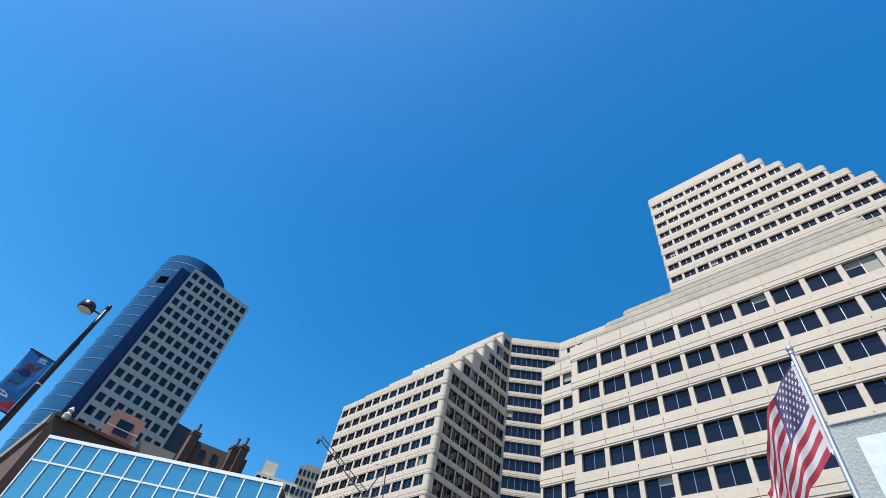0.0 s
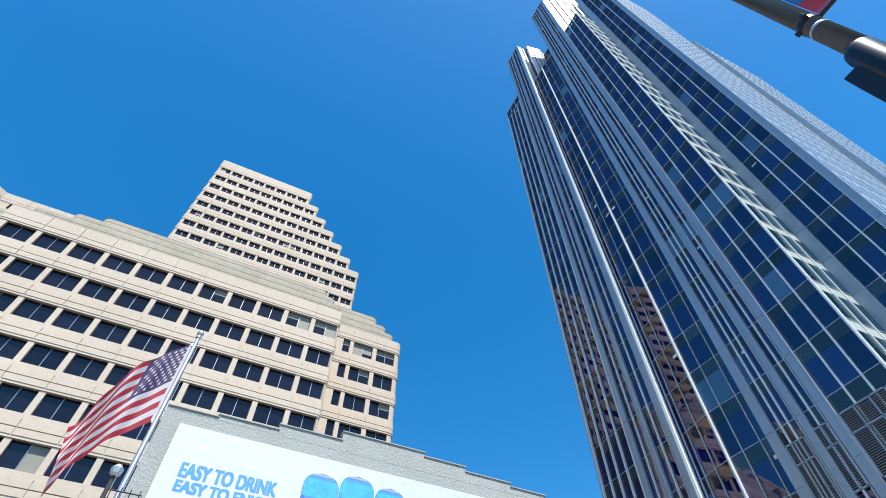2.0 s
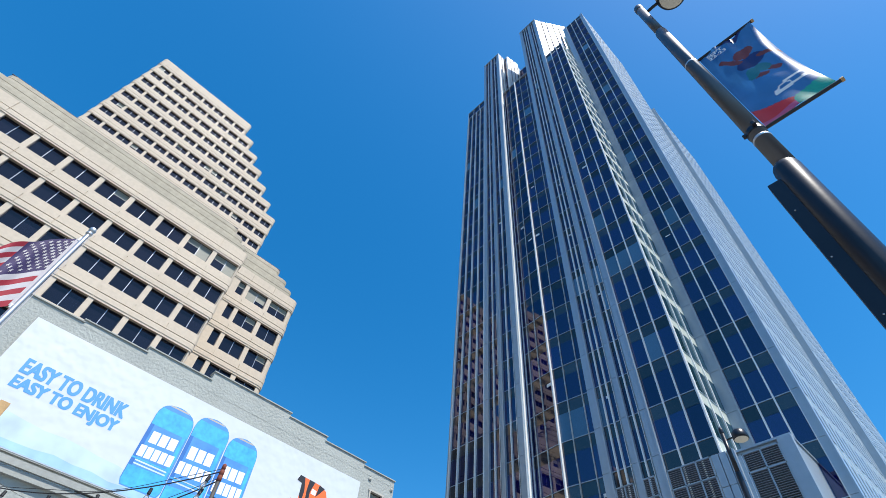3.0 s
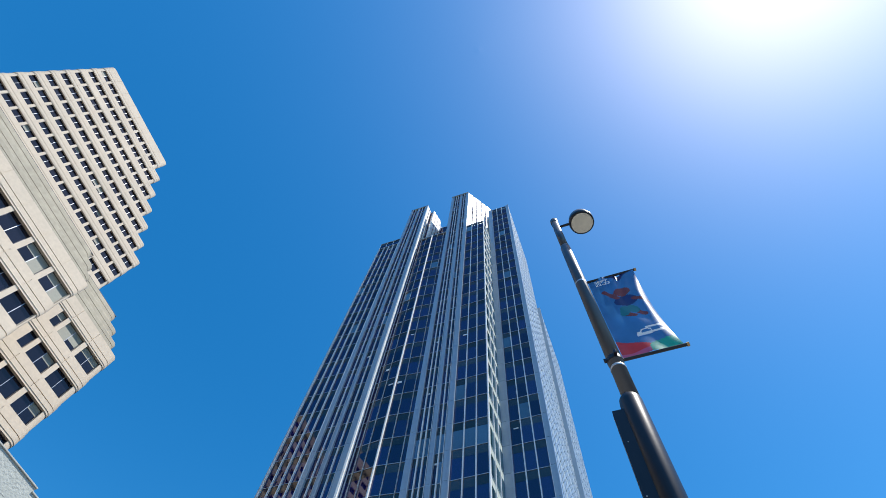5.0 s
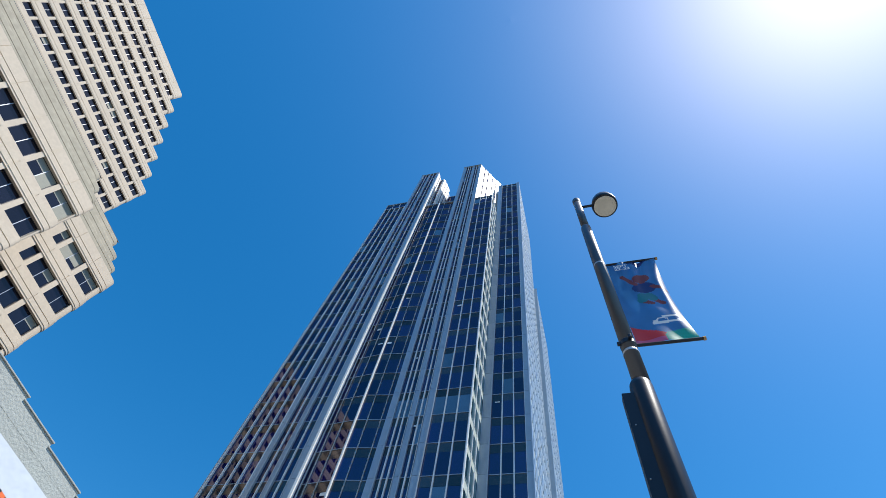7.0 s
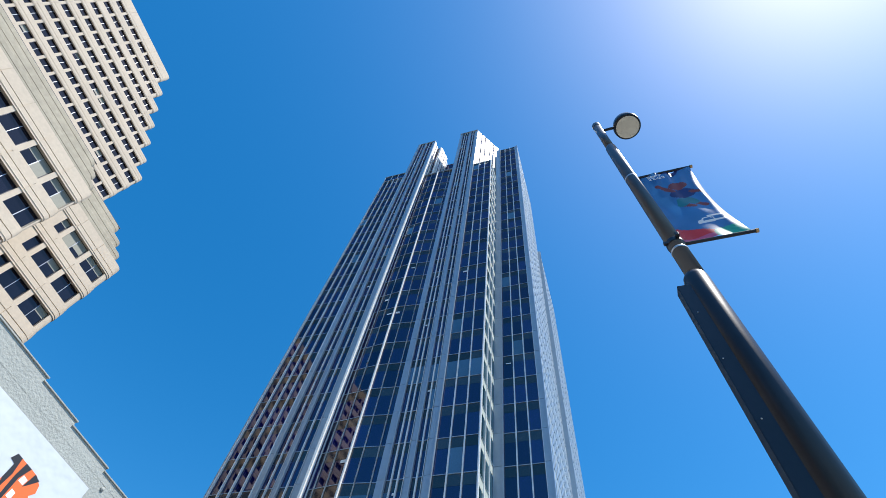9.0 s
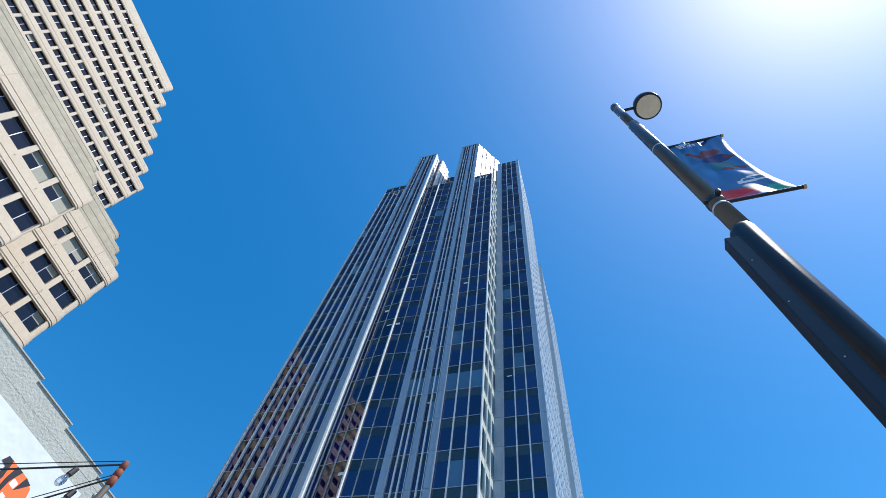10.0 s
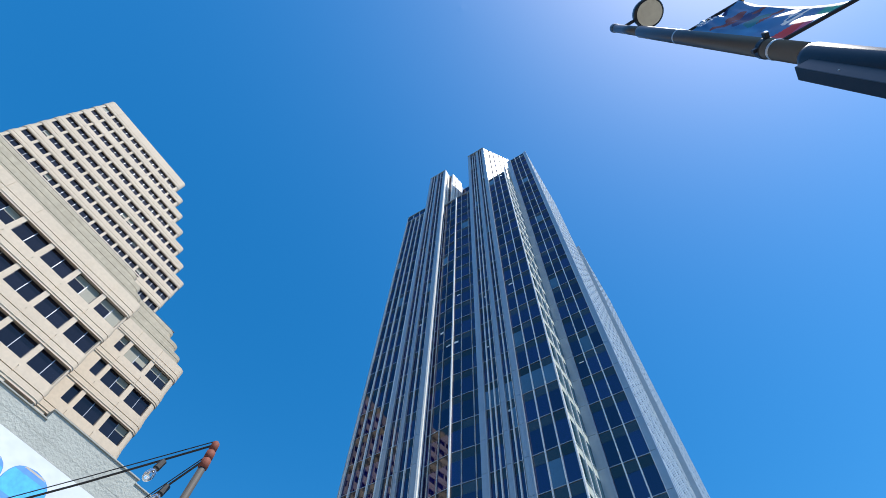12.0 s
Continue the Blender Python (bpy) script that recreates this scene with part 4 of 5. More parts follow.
fv = [cloth(i / nu, j / nv) for i in range(nu + 1) for j in range(nv + 1)]
ff, fi = [], []
for i in range(nu):
    for j in range(nv):
        a = i * (nv + 1) + j
        ff.append((a, a + 1, a + nv + 2, a + nv + 1))
        stripe = j * 13 // nv
        fi.append(2 if i < nu * 0.4 and stripe < 7 else stripe % 2)
put("cloth", mesh_of("cloth", fv, ff, [FLAG_RED, FLAG_WHITE, FLAG_BLUE], fi, smooth=True), fl)
part("heading", boxes((-0.04, 0.03, -0.015, 0.015, -HO, 0)), FLAG_WHITE, fl)
for r in range(9):
    for c in range(6 if r % 2 == 0 else 5):
        s, v = (0.033 + (c + (0 if r % 2 == 0 else 0.5)) * 0.066) * 1.0, (r + 1) * 0.0538
        for side in (-1, 1):
            p, ps, pv = cloth(s, v), cloth(s + 0.01, v) - cloth(s - 0.01, v), cloth(s, v + 0.01) - cloth(s, v - 0.01)
            ps.normalize()
            pv.normalize()
            nrm = ps.cross(pv).normalized()
            pts = [p + nrm * 0.012 * side + (0.075 if k % 2 == 0 else 0.03) * (math.sin(math.pi * k / 5) * ps - math.cos(math.pi * k / 5) * pv) for k in range(10)]
            put("star", mesh_of("star", pts, [tuple(range(10))], FLAG_WHITE), fl)


# ---- street lamps ----
def street_lamp(place, turn, label, banner_label="", rods=(7.15, 5.5), shaft_tone=POLE_GLOSS):
    """Black round pole on a thicker sleeve with a long side box, a short arm and a drum lamp, and banner rods."""
    lamp = thing("street_lamp", place, label, "street lamp", "street lamps", turn=turn)
    oval = Matrix.Translation((-0.006, 0.004, 0))
    part("shaft", lathe([(0.070, 4.9), (0.068, 8.34), (0.063, 8.37)], 32, oval), shaft_tone, lamp, smooth=True)
    part("upper_shaft", lathe([(0.056, 8.35), (0.055, 9.46)], 32, oval), shaft_tone, lamp, smooth=True)
    part("cap", lathe([(0.056, 9.42), (0.061, 9.45), (0.061, 9.55), (0.045, 9.6)], 32, oval), shaft_tone, lamp, smooth=True)
    part("sleeve", lathe([(0.092, 0.4), (0.092, 4.92), (0.086, 4.96), (0.066, 5.0)], 32, Matrix.Translation((0, 0.02, 0))), POLE_BLACK, lamp, smooth=True)
    part("base", lathe([(0.24, 0.0), (0.24, 0.12), (0.18, 0.3), (0.1, 0.45)], 28), POLE_BLACK, lamp)
    part("side_box", boxes((-0.05, 0.04, 0.02, 0.19, 0.8, 4.83), bevel=0.006), POLE_BLACK, lamp)
    for k in range(7):
        part("bolt", lathe([(0.005, 0), (0.005, 0.003), (0.002, 0.005)], 8, pose(-0.05, 0.155 + 0.012 * (k % 2), 1.6 + 0.48 * k, 0, -90, 0)), GALVANISED, lamp)
    part("seam_band", lathe([(0.0690, 7.12), (0.0715, 7.135), (0.0690, 7.15)], 32, oval), GALVANISED, lamp)
    part("arm", tube([(0, -0.03, 9.24), (0.0, -0.12, 9.25), (0.0, -0.22, 9.25)], 0.022, 10), POLE_BLACK, lamp)
    head = part("lamp_head", lathe([(0.172, 9.13), (0.19, 9.14), (0.194, 9.21), (0.172, 9.33), (0.115, 9.38), (0.02, 9.39)], 36, Matrix.Translation((0.0, -0.385, 0))), POLE_BLACK, lamp, smooth=True)
    part("lens", lathe([(0.14, 9.116), (0.164, 9.122), (0.167, 9.134)], 36, Matrix.Translation((0.0, -0.385, 0))), LENS, head, "cream frosted lens")
    if not banner_label:
        return lamp
    for z in rods:
        part("banner_rod", tube([(0, -0.04, z), (0, -0.635, z)], 0.016, 8), POLE_BLACK, lamp)
        part("rod_tip", tube([(0, -0.63, z), (0, -0.652, z)], 0.02, 8), WOOD, lamp)
    part("clamp_band", lathe([(0.070, 5.47), (0.075, 5.48), (0.075, 5.53), (0.070, 5.54)], 32, oval), POLE_BLACK, lamp)
    part("cable_tie", lathe([(0.0698, 5.36), (0.0735, 5.375), (0.0698, 5.39)], 32, oval), GALVANISED, lamp)
    part("clamp_screw", boxes((-0.12, -0.07, -0.03, 0.0, 5.48, 5.53), bevel=0.006), POLE_BLACK, lamp)
    part("clamp_screw", boxes((-0.05, -0.02, 0.06, 0.10, 5.485, 5.52), bevel=0.005), POLE_BLACK, lamp)

    ban = thing("street_banner", place, banner_label, "banner", "street banners", turn=turn)
    y0, y1, z0, z1 = -0.075, -0.615, rods[1] + 0.01, rods[0] - 0.005

    def bx(s, t):
        return 0.03 * math.sin(3.1 * s + 1.0) * math.sin(math.pi * t) + 0.012 * math.sin(9 * s + 2 * t)

    def edge(s):
        return 0.9 * max(0.0, s - 0.8) ** 2 * 2.4

    def crease(s, t):
        fan = math.sin(26 * (s - 0.35 * t)) * max(0.0, t - 0.45) * 0.022 * math.sin(math.pi * s)
        return fan + 0.006 * math.sin(14 * t + 10 * s) * math.sin(math.pi * s)

    n, m = 60, 110
    vs, fs, ids = [], [], []

    def limb(s, t, a, b, w):
        ax, at, bx_, bt = *a, *b
        k = max(0.0, min(1.0, ((s - ax) * (bx_ - ax) + (t - at) * (bt - at) * 9) / ((bx_ - ax) ** 2 + (bt - at) ** 2 * 9)))
        return (s - ax - k * (bx_ - ax)) ** 2 + 9 * (t - at - k * (bt - at)) ** 2 < w * w

    prints = (
        lambda s, t: 0.40 < s < 0.94 and abs(t - 0.185 - 0.02 * s) < 0.012 or (s - 0.58) ** 2 / 0.012 + (t - 0.215) ** 2 / 0.0012 < 1 < (s - 0.58) ** 2 / 0.007 + (t - 0.215) ** 2 / 0.0006 or 0.60 < s < 0.92 and abs(t - 0.255) < 0.006 or s < 0.5 and 0.42 < s and abs(t - 0.205) < 0.02,
        lambda s, t: t < 0.04 + 0.09 * s and s > 0.5 and t < 0.13 and (s - 0.5) * 0.5 > t - 0.06,
        lambda s, t: 0.045 < t < 0.20 - 0.22 * s,
        lambda s, t: t <= 0.045 and s < 0.58,
        lambda s, t: (s - 0.56) ** 2 / 0.03 + (t - 0.745) ** 2 / 0.0028 < 1 or limb(s, t, (0.22, 0.80), (0.42, 0.68), 0.05) or limb(s, t, (0.72, 0.63), (0.97, 0.56), 0.05),
        lambda s, t: (s - 0.55) ** 2 / 0.055 + (t - 0.625) ** 2 / 0.0045 < 1 or t > 0.93 and abs(s - 0.62) < 0.9 * (t - 0.93) * 4,
        lambda s, t: limb(s, t, (0.45, 0.52), (0.42, 0.47), 0.10) or limb(s, t, (0.58, 0.52), (0.62, 0.48), 0.10),
        lambda s, t: limb(s, t, (0.42, 0.45), (0.56, 0.415), 0.055) or limb(s, t, (0.64, 0.46), (0.76, 0.41), 0.055),
    )
    for i in range(n + 1):
        for j in range(m + 1):
            s, t = i / n, j / m
            sag = 0.028 * math.sin(math.pi * t) * s
            vs.append((bx(s, t) + crease(s, t) + edge(s) * math.sin(math.pi * t), y0 + (y1 - y0 + sag) * s, z0 + (z1 - z0) * t))
    for i in range(n):
        for j in range(m):
            s, t = (i + 0.5) / n, (j + 0.5) / m
            a = i * (m + 1) + j
            fs.append((a, a + 1, a + m + 2, a + m + 1))
            ids.append(next((k + 1 for k, f in enumerate(prints) if f(s, t)), 0))
    put("cloth", mesh_of("cloth", vs, fs, [BANNER_BLUE, PRINT_WHITE, BANNER_GREEN, BANNER_RED, BANNER_PINK, BANNER_RUST, BANNER_NAVY, BANNER_TEAL, BANNER_RUST], ids, smooth=True), ban)
    for side in (-1, 1):
        for words, t in (("SEPT", 0.895), ("22-23", 0.855)):
            me = text_mesh(words, 0.075, PRINT_WHITE, 0, 0.002)
            put("lettering", me, ban, Matrix.Translation((0.07 if side > 0 else -0.04, -0.34 if side > 0 else -0.13, z0 + (z1 - z0) * t)) @ pose(0, 0, 0, 90, 0, 90 * side))
    return lamp


# the lit lamp gets the lighter shaft, the backlit ones the plain black
street_lamp((2.8, -0.485, 0), 0, "black round street lamp pole with a drum lamp", "blue vinyl street banner hung from a lamp pole")
street_lamp((-14.1, 0.09, 0), 0, "black street lamp pole beside the street, drum lamp", "dark blue street banner on a lamp pole", (7.72, 6.35), POLE_BLACK)
street_lamp((13.36, 3.57, 0), 0, "black street lamp pole in front of the glass tower", shaft_tone=POLE_BLACK)


# ---- string-light poles, cables, bulbs ----
def cable_pole(x, y, h, lean):
    p = thing("cable_pole", (x, y, 0), "dull steel pole with orange insulators for string lights", "pole", "string light poles")
    part("pipe", tube([(lean[0], lean[1], 0), (0, 0, h - 0.11)], 0.0125, 14), STEEL_PIPE, p, smooth=True)
    part("insulator", lathe([(0.012, h - 0.115), (0.0155, h - 0.112), (0.0155, h - 0.080), (0.013, h - 0.078), (0.013, h - 0.074), (0.015, h - 0.072), (0.015, h - 0.046), (0.011, h - 0.044), (0.011, h - 0.038), (0.0135, h - 0.036), (0.013, h - 0.008), (0.006, h)], 16), TERRACOTTA, p, smooth=True)
    part("foot", lathe([(0.2, 0), (0.2, 0.03), (0.04, 0.05)], 16, Matrix.Translation((lean[0], lean[1], 0))), STEEL_PIPE, p)
    return p


def sag_line(a, b, sag, n=14):
    a, b = Vector(a), Vector(b)
    return [a.lerp(b, i / n) - Vector((0, 0, sag * 4 * (i / n) * (1 - i / n))) for i in range(n + 1)]


def light_string(a, b, sag, bulbs, label):
    s = thing("string_lights", (0, 0, 0), label, "string lights", "string lights")
    pts = sag_line(a, b, sag)
    part("cable", tube(pts, 0.004, 6), RUBBER, s)
    part("messenger", tube([p + Vector((0, 0, 0.018 + 0.01 * math.sin(i))) for i, p in enumerate(pts)], 0.002, 5), RUBBER, s)
    for k in range(bulbs):
        f = (k + 0.18) / bulbs
        i = int(f * (len(pts) - 1))
        p = pts[i].lerp(pts[min(i + 1, len(pts) - 1)], f * (len(pts) - 1) - i)
        m = Matrix.Translation(p) @ pose(0, 0, 0, 12 * math.sin(k * 3), 14 * math.cos(k * 5), 0)
        sock = part("socket", lathe([(0.006, -0.012), (0.011, -0.015), (0.012, -0.052), (0.009, -0.056)], 10, m), RUBBER, s)
        part("bulb", lathe([(0.008, -0.056), (0.014, -0.07), (0.017, -0.085), (0.014, -0.1), (0.004, -0.11)], 12, m), BULB, sock, smooth=True)
    return s


cable_pole(2.14, 2.69, 2.80, (-0.06, 0.1))
cable_pole(1.02, 3.15, 3.14, (-0.03, 0.05))
light_string((2.13, 2.69, 2.775), (0.1, 8.2, 2.75), 0.35, 7, "black cable of string lights with clear bulbs")
light_string((2.13, 2.69, 2.71), (2.6, 8.6, 2.75), 0.2, 7, "second black cable of clear string lights")
light_string((1.02, 3.15, 3.09), (-0.25, 5.17, 3.23), 0.16, 6, "black sagging cable with clear light bulbs")
light_string((1.02, 3.15, 3.03), (-0.25, 5.17, 3.13), 0.3, 5, "short black cable with clear light bulbs")
light_string((-0.25, 5.17, 3.23), (-1.38, 5.57, 3.12), 0.12, 4, "black cable of clear bulbs between two timber posts")
light_string((-2.33, 19.8, 8.87), (6.46, 19.6, 7.77), 0.5, 12, "dark cable with light bulbs along the brick wall")

# ---- timber posts, mast with rack ----
for x, y, h, w in ((-0.25, 5.2, 3.84, 0.078), (-1.38, 5.6, 3.6, 0.078)):
    tp = thing("timber_post", (x, y, 0), "raw pine timber post standing upright", "post", "timber posts")
    part("stud", boxes((-w / 2, w / 2, -0.02, 0.02, 0, h), bevel=0.004), WOOD, tp)
    part("knot", lathe([(0.03, 0), (0.028, 0.006), (0.012, 0.008)], 12, pose(0, -0.02, h - 0.22, 90)), KNOT, tp)
mast = thing("light_mast", (-1.87, 13.2, 0), "slim grey mast with a small wire rack", "mast")
part("mast_pole", tube([(0, 0, 0), (0, 0, 7.85)], 0.05, 10), STEEL_PIPE, mast)
part("floodlight", lathe([(0.05, 7.75), (0.12, 7.8), (0.14, 7.92), (0.06, 8.02)], 12), GALVANISED, mast)
for k in range(5):
    part("rack_bar", tube([(0.05, -0.1, 6.65 + 0.19 * k), (0.75, -0.1, 6.65 + 0.19 * k)], 0.015, 6), RUBBER, mast)
for k in range(4):
    part("rack_upright", tube([(0.1 + 0.2 * k, -0.1, 6.2), (0.1 + 0.2 * k, -0.1, 7.5)], 0.012, 6), RUBBER, mast)


# ---- far buildings ----
def polar(az, d, origin=(-0.21, -0.38)):
    return origin[0] + d * math.sin(radians(az)), origin[1] + d * math.cos(radians(az))


slab = thing("grid_tower", (0, 0, 0), "pale stone tower with a grid of square windows", "skyscraper")
slab.matrix_basis = Matrix.LocRotScale((0, -5.7, 0), None, (1, 1, 0.973))
ls = Line([(-142, 20.95), (-142, 41.9)])
ROWS_L = [107.2 - 3.75 * k for k in range(24)]
cols_l = [(0.68 + 2.55 * i, 2.42 + 2.55 * i) for i in range(8)]
punched_wall("wall", ls, [0, ls.length] + [u for c in cols_l for u in c], [0, 108.6] + [z for t in ROWS_L for z in (t, t - 2.3)], lambda u, z: None if any(c[0] < u < c[1] for c in cols_l) and any(t - 2.3 < z < t for t in ROWS_L) else 0.0, PALE_STONE, slab)
for t in ROWS_L:
    for c in cols_l:
        set_window(slab, ls, c[0], c[1], t - 2.3, t, 0.4, 1)
part("core", boxes((-151, -142.55, 21.5, 41.7, 0, 108.4)), DARK_BLUE, slab)
part("side_wall", boxes((-150, -142.6, 20.97, 21.5, 0, 108.5)), DARK_BLUE, slab)
part("blue_flank", boxes((-149, -143.5, 17.9, 20.9, 0, 107.0)), DARK_BLUE, slab)
part("rear_wing", boxes((-160, -144, 41.8, 47, 0, 66)), SLATE, slab)
cyl = thing("round_tower", (-156, 18.6, 0), "blue mirror-glass round tower with pale floor bands", "skyscraper")
cyl.matrix_basis = Matrix.LocRotScale((-156, 18.6, 0), None, (1, 1, 0.971))
part("drum", lathe([(10.4, 0), (10.4, 115.6), (10.2, 115.8)], 64), CYL_GLASS, cyl)
for k in range(28):
    part("floor_band", lathe([(10.43, 4 + 4.0 * k), (10.5, 4.05 + 4.0 * k), (10.5, 4.2 + 4.0 * k), (10.43, 4.25 + 4.0 * k)], 64), FRAME_GREY, cyl)


def drum_patch(name, a0, a1, z0, z1, mat, r=10.56, n=16):
    """A curved panel on the drum, lipped back to its face."""
    vs, fs = [], []
    for i in range(n + 1):
        a = radians(a0 + (a1 - a0) * i / n)
        for q, z in ((10.35, z0), (r, z0), (r, z1), (10.35, z1)):
            vs.append((q * math.cos(a), q * math.sin(a), z))
    for i in range(n):
        for k in range(3):
            fs.append((4 * i + k, 4 * i + 4 + k, 4 * i + 5 + k, 4 * i + 1 + k))
    return put(name, mesh_of(name, vs, fs, mat), cyl)


# two openings without depth, their inner shade painted as black panels
drum_patch("dark_window", -58, -42, 102.2, 104.9, VOID)
drum_patch("dark_window", -29, -10, 102.2, 104.9, VOID)
drum_patch("navy_panel", -6, 100, 104.0, 115.5, DARK_BLUE, 10.54, 40)

gb = thing("mirror_building", (0, 0, 0), "low building clad in sky-blue mirror glass", "building")
ga, gc = Vector((-48.7, 4.4)), Vector((-35.95, 17.85))
gd = (gc - ga).normalized()
gturn = math.degrees(math.atan2(gd.y, gd.x))
glen = (gc - ga).length
ROW_G = [17.3, 15.5, 12.6, 9.7, 8.0, 5.2, 2.3]
pitch = glen / 13
for (z1, z0) in zip(ROW_G, ROW_G[1:]):
    for i in range(13):
        c = ga + gd * pitch * (i + 0.5)
        put("pane", pane_mesh(pitch - 0.06, z1 - z0 - 0.06, SKY_GLASS, "m"), gb, pose(c.x, c.y, z0 + 0.03, trng.gauss(0, 0.3), 0, gturn + trng.gauss(0, 0.3)))
gm2 = boxes(*[(pitch * i - 0.05, pitch * i + 0.05, -0.1, 0.06, 0, 17.3) for i in range(14)], *[(0, glen, -0.08, 0.06, z - 0.06, z + 0.06) for z in ROW_G[1:]], (-0.05, glen + 0.05, -0.12, 0.3, 17.2, 17.45))
ob = part("mullion_grid", gm2, FIN_METAL, gb)
ob.matrix_basis = pose(ga.x, ga.y, 0, 0, 0, gturn)
gn = Vector((-gd.y, gd.x))
q = [ga + gn * 0.2, gc + gn * 0.2, gc + gn * 14, ga + gn * 14]
part("core", prism([(v.x, v.y) for v in q], 0, 17.25), SLATE, gb)


def block(name, az0, az1, d, z1, depth, mat, label, category="building", z0=0.0):
    """A building across a stretch of bearings, square to the line of sight."""
    a, b = Vector(polar(az0, d)), Vector(polar(az1, d))
    n = Vector(((a + b) / 2)).normalized()
    t = thing(name, (0, 0, 0), label, category)
    part("wall", prism([(a.x, a.y), (b.x, b.y), (b.x + n.x * depth, b.y + n.y * depth), (a.x + n.x * depth, a.y + n.y * depth)], z0, z1), mat, t)
    return t, a, b, n


def wall_windows(t, a, b, z_rows, count, w, h):
    ln = Line([(a.x, a.y), (b.x, b.y)])
    for z in z_rows:
        for i in range(count):
            u = ln.length * (i + 0.5) / count
            set_window(t, ln, u - w / 2, u + w / 2, z, z + h, -0.05, 1)


def height(el, d):
    return 1.9 + d * math.tan(radians(el))


t, a, b, n = block("brown_building", -85.2, -77.4, 58, height(19.30, 58), 20, BROWN_BRICK, "dark brown brick building with a corniced edge")
part("cornice", prism([(a.x - n.x * 0.4, a.y - n.y * 0.4), (b.x - n.x * 0.4, b.y - n.y * 0.4), (b.x, b.y), (a.x, a.y)], height(19.10, 58), height(19.30, 58) + 0.06), BROWN_BRICK, t)
c0, c1 = polar(-85.2, 58), polar(-86.5, 84)
part("side_wall", prism([c0, (c0[0] - 1, c0[1] + 3), (c1[0] - 1, c1[1] + 3), c1], 0, height(19.30, 58)), BROWN_BRICK, t)
part("side_cornice", prism([(c0[0], c0[1] - 0.3), c0, c1, (c1[0], c1[1] - 0.5)], height(18.40, 58), height(19.30, 58) + 0.06), DARK_STONE, t)
hx, hy = polar(-84.4, 57)
part("finial", lathe([(0.3, height(19.18, 57)), (0.35, height(19.58, 57)), (0.18, height(19.78, 57)), (0.28, height(19.98, 57)), (0.08, height(20.28, 57))], 10, Matrix.Translation((hx, hy, 0))), CREAM_STONE, t)
t, a, b, n = block("brick_penthouse", -81.2, -78.1, 60, height(21.70, 60), 5, PINK_BRICK, "salmon brick roof house with an open doorway", z0=height(18.50, 60))
wall_windows(t, a, b, [height(19.80, 60)], 1, 1.5, 1.5)
part("rail", tube([(a.x - n.x, a.y - n.y, height(20.00, 60)), (b.x - n.x, b.y - n.y, height(20.00, 60))], 0.05, 6), PALE_STONE, t)
t, a, b, n = block("grey_roof_house", -77.7, -74.1, 62, height(20.30, 62), 6, DARK_STONE, "dark grey roof house beside a chimney")
t, a, b, n = block("victorian_building", -73.8, -67.4, 64, height(21.65, 64), 14, BROWN_BRICK, "old dark brick building with dormers and chimneys")
wall_windows(t, a, b, [height(20.65, 64)], 5, 0.6, 1.0)
part("mansard", prism([(a.x, a.y), (b.x, b.y), (b.x + n.x * 9, b.y + n.y * 9), (a.x + n.x * 9, a.y + n.y * 9)], height(21.65, 64), height(22.00, 64)), SLATE, t)
for az, e in ((-73.4, 22.65), (-69.1, 22.75), (-68.3, 23.1)):
    x, y = polar(az, 64)
    part("chimney", boxes((x - 0.5, x + 0.5, y - 0.5, y + 0.5, height(19.75, 64), height(e, 64)), (x - 0.6, x + 0.6, y - 0.6, y + 0.6, height(e - 0.35, 64), height(e - 0.25, 64)), bevel=0.05), BROWN_BRICK, t)
    part("chimney_pipe", lathe([(0.16, height(e, 64)), (0.16, height(e, 64) + 0.9), (0.2, height(e, 64) + 1.0)], 10, Matrix.Translation((x, y, 0))), SLATE, t)
t, a, b, n = block("cream_hall", -66.0, -61.5, 95, height(21.45, 95), 14, CREAM_STONE, "cream stone building with small dark windows")
wall_windows(t, a, b, [height(20.55, 95), height(19.45, 95)], 7, 0.75, 1.15)
part("attic", prism([tuple(polar(-65.6, 95.5)), tuple(polar(-64.2, 95.5)), tuple(polar(-64.2, 100)), tuple(polar(-65.6, 100))], height(20.95, 95), height(22.75, 95)), CREAM_STONE, t)
t, a, b, n = block("stone_tower", -62.0, -59.2, 170, height(23.20, 170), 10, DARK_STONE, "old stone tower with arched upper windows")
wall_windows(t, a, b, [height(22.40, 170), height(21.50, 170), height(20.60, 170)], 6, 0.8, 1.7)
part("crown", prism([tuple(polar(-61.4, 171)), tuple(polar(-59.8, 171)), tuple(polar(-59.8, 177)), tuple(polar(-61.4, 177))], height(23.00, 170), height(23.60, 170)), DARK_STONE, t)
t, a, b, n = block("low_block", 77.2, 82.2, 120, height(16.00, 120), 12, BROWN_BRICK, "brown brick block beyond the glass tower")

# ---- lattice crane seen in front of the terraced wing ----
crane = thing("lattice_crane", (0, 0, 0), "thin dark lattice crane boom with a hook", "crane")


def sight(az, el, d):
    x, y = polar(az, d)
    return Vector((x, y, 1.9 + d * math.tan(radians(el))))


b0, b1 = sight(-61.1, 26.1, 42), sight(-54.4, 22.1, 42)
off = Vector((0.15, 0.2, 0.42))
for k, o in enumerate((Vector((0, 0, 0)), off, Vector((-0.25, 0.35, 0.1)))):
    part("chord", tube([b0 + o * 0.6, b1 + o], 0.035, 6), STEEL_PIPE, crane)
for k in range(16):
    f, g = k / 16, (k + 1) / 16
    part("lacing", tube([b0.lerp(b1, f) + off * (0 if k % 2 else 0.8), b0.lerp(b1, g) + off * (0.8 if k % 2 else 0)], 0.02, 5), STEEL_PIPE, crane)
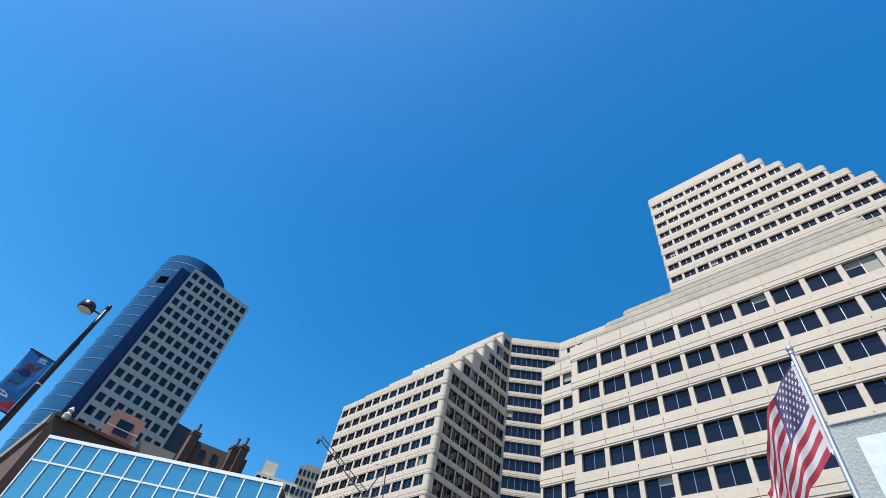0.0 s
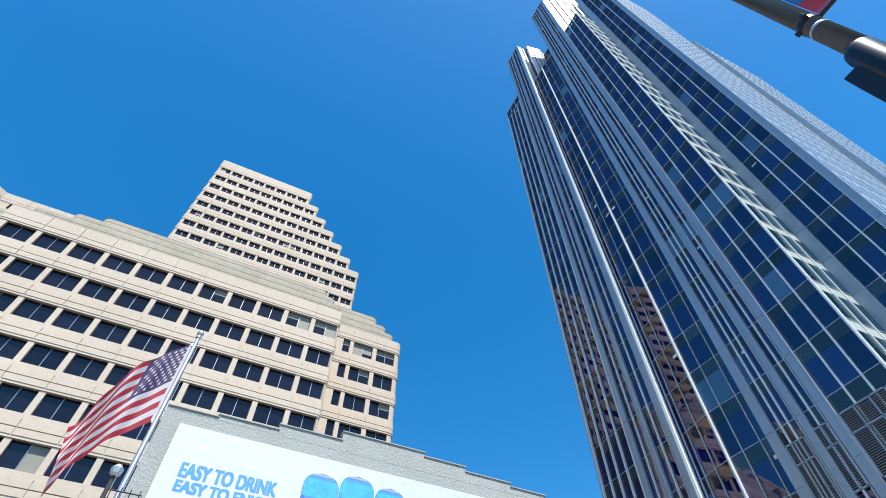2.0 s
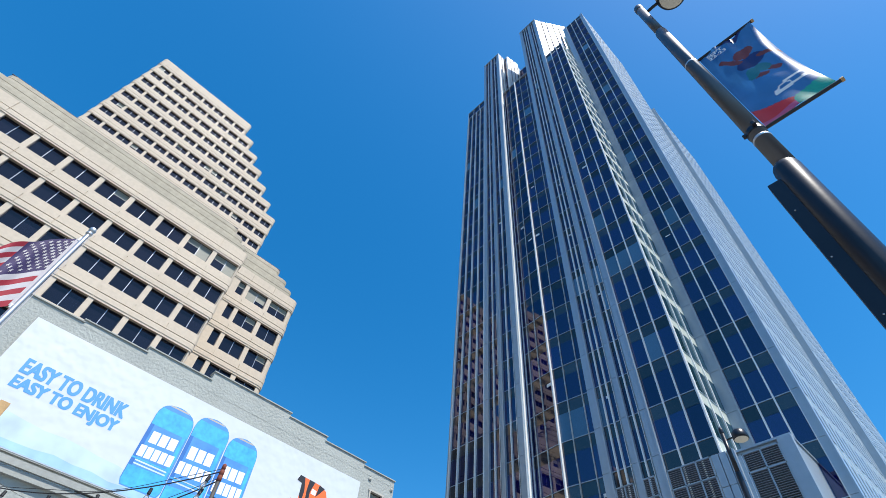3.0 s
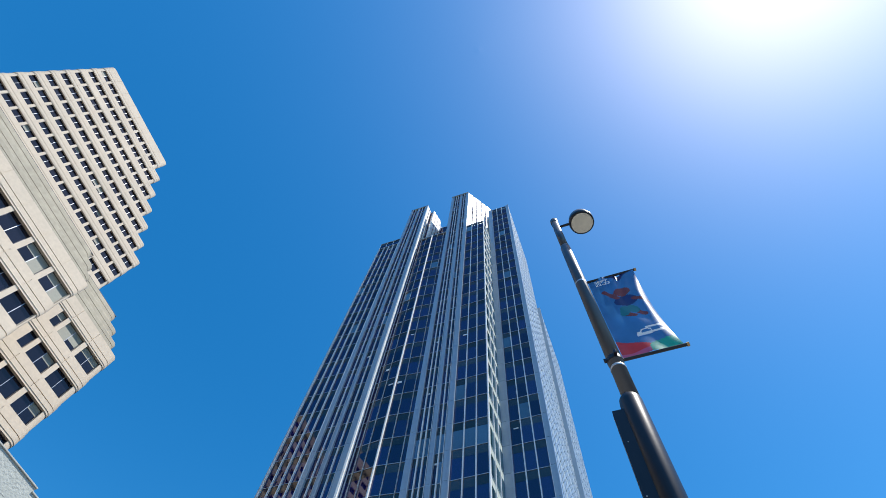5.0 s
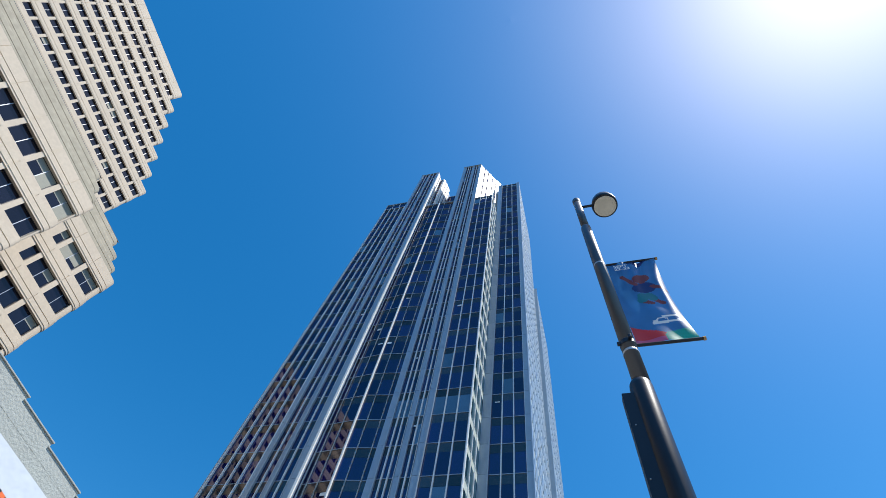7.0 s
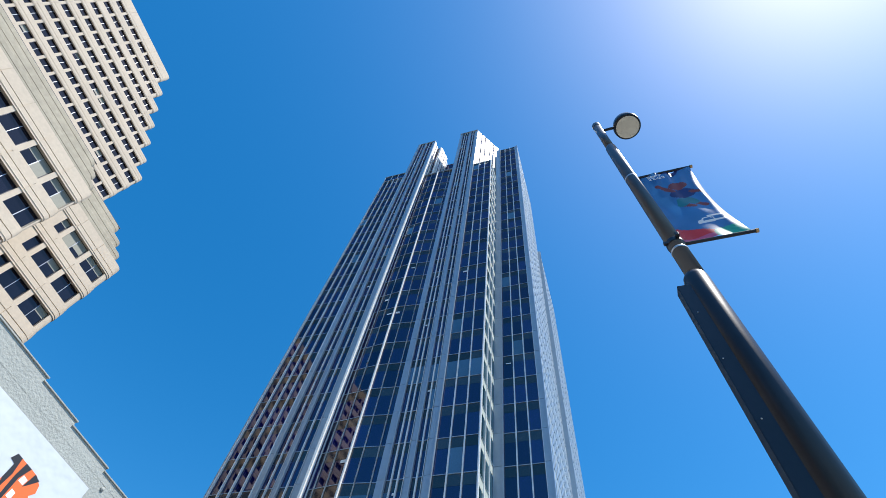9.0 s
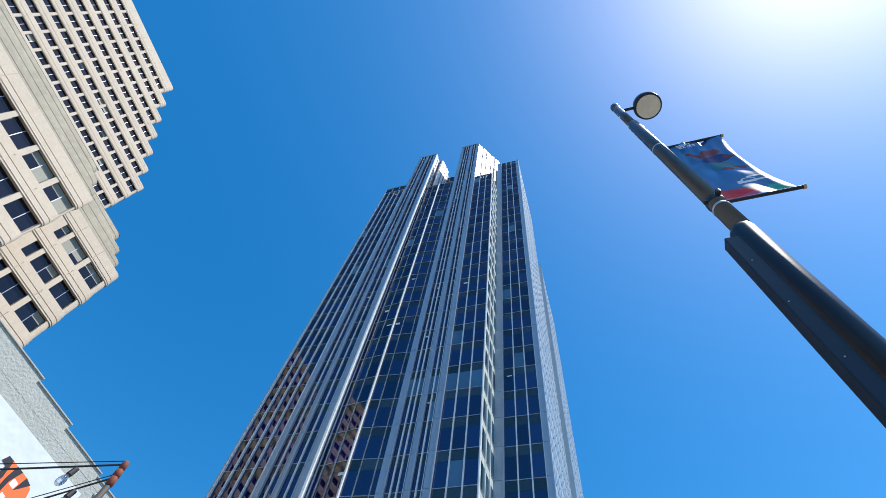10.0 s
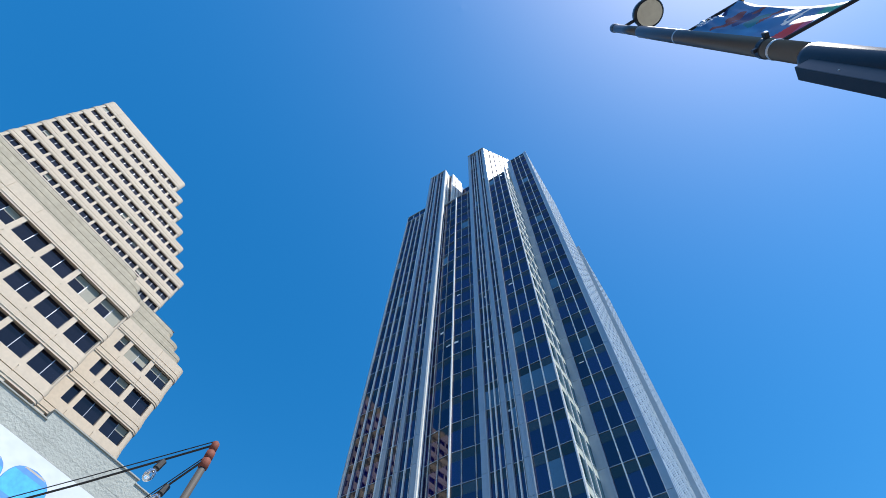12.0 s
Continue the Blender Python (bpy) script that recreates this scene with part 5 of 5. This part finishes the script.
apex = sight(-52.8, 25.4, 42)
part("gantry", tube([b1, apex], 0.05, 6), STEEL_PIPE, crane)
part("gantry", tube([sight(-52.3, 22.1, 42), apex], 0.05, 6), STEEL_PIPE, crane)
part("deck", tube([sight(-55.5, 21.7, 42), sight(-51.8, 22.4, 42)], 0.12, 6), STEEL_PIPE, crane)
part("tie_rope", tube([apex, b0.lerp(b1, 0.45) + off], 0.015, 5), STEEL_PIPE, crane)
part("mast", tube([sight(-53.7, 20.8, 42), Vector((sight(-53.7, 20.2, 42).x, sight(-53.7, 20.2, 42).y, -0.15))], 0.35, 8), STEEL_PIPE, crane)
part("hook_block", lathe([(0.05, -0.5), (0.14, -0.4), (0.14, -0.15), (0.04, 0)], 8, Matrix.Translation(b0)), STEEL_PIPE, crane)

rs = thing("roof_sign", (-88.0, 66.9, 79.25), "small white sign letters standing on the terrace edge", "sign")
part("rail", boxes((0, 8.6, 0, 0.08, 0.0, 0.12)), PALE_STONE, rs)
for k, w in enumerate((0.7, 0.5, 0.6, 0.6, 0.3, 0.6, 0.8, 0.5, 0.6, 0.4)):
    part("white_bar", boxes((0.1 + 0.85 * k, 0.1 + 0.85 * k + w, 0.0, 0.1, 0.12, 0.95 if k in (0, 5) else 0.75)), PRINT_WHITE, rs)

# ---- booth sign at the kerb ----
sign = thing("booth_sign", (-0.61, 4.4, 0), "white booth sign board with an orange and black emblem", "sign")
part("board", boxes((-0.75, 0.62, -0.02, 0.02, 2.360, 2.960), bevel=0.006), PRINT_WHITE, sign)
part("edge_strip", boxes((-0.8, 0.7, -0.03, 0.03, 2.960, 2.990)), SLATE, sign)
part("leg", boxes((-0.7, -0.64, -0.02, 0.02, 0, 2.360), (0.5, 0.56, -0.02, 0.02, 0, 2.360)), WOOD, sign)
se = flat_shape("emblem", [(0.12, 2.810), (0.16, 2.870), (0.34, 2.850), (0.4, 2.790), (0.36, 2.730), (0.42, 2.670), (0.36, 2.600), (0.1, 2.610), (0.06, 2.670), (0.16, 2.670)], -0.026, PRINT_ORANGE, sign)
flat_shape("black_stripe", [(0.12, 2.810), (0.16, 2.870), (0.2, 2.860), (0.2, 2.630), (0.16, 2.690)], -0.03, PRINT_BLACK, se)
flat_shape("black_stripe", [(0.25, 2.860), (0.29, 2.855), (0.27, 2.610), (0.24, 2.610)], -0.03, PRINT_BLACK, se)
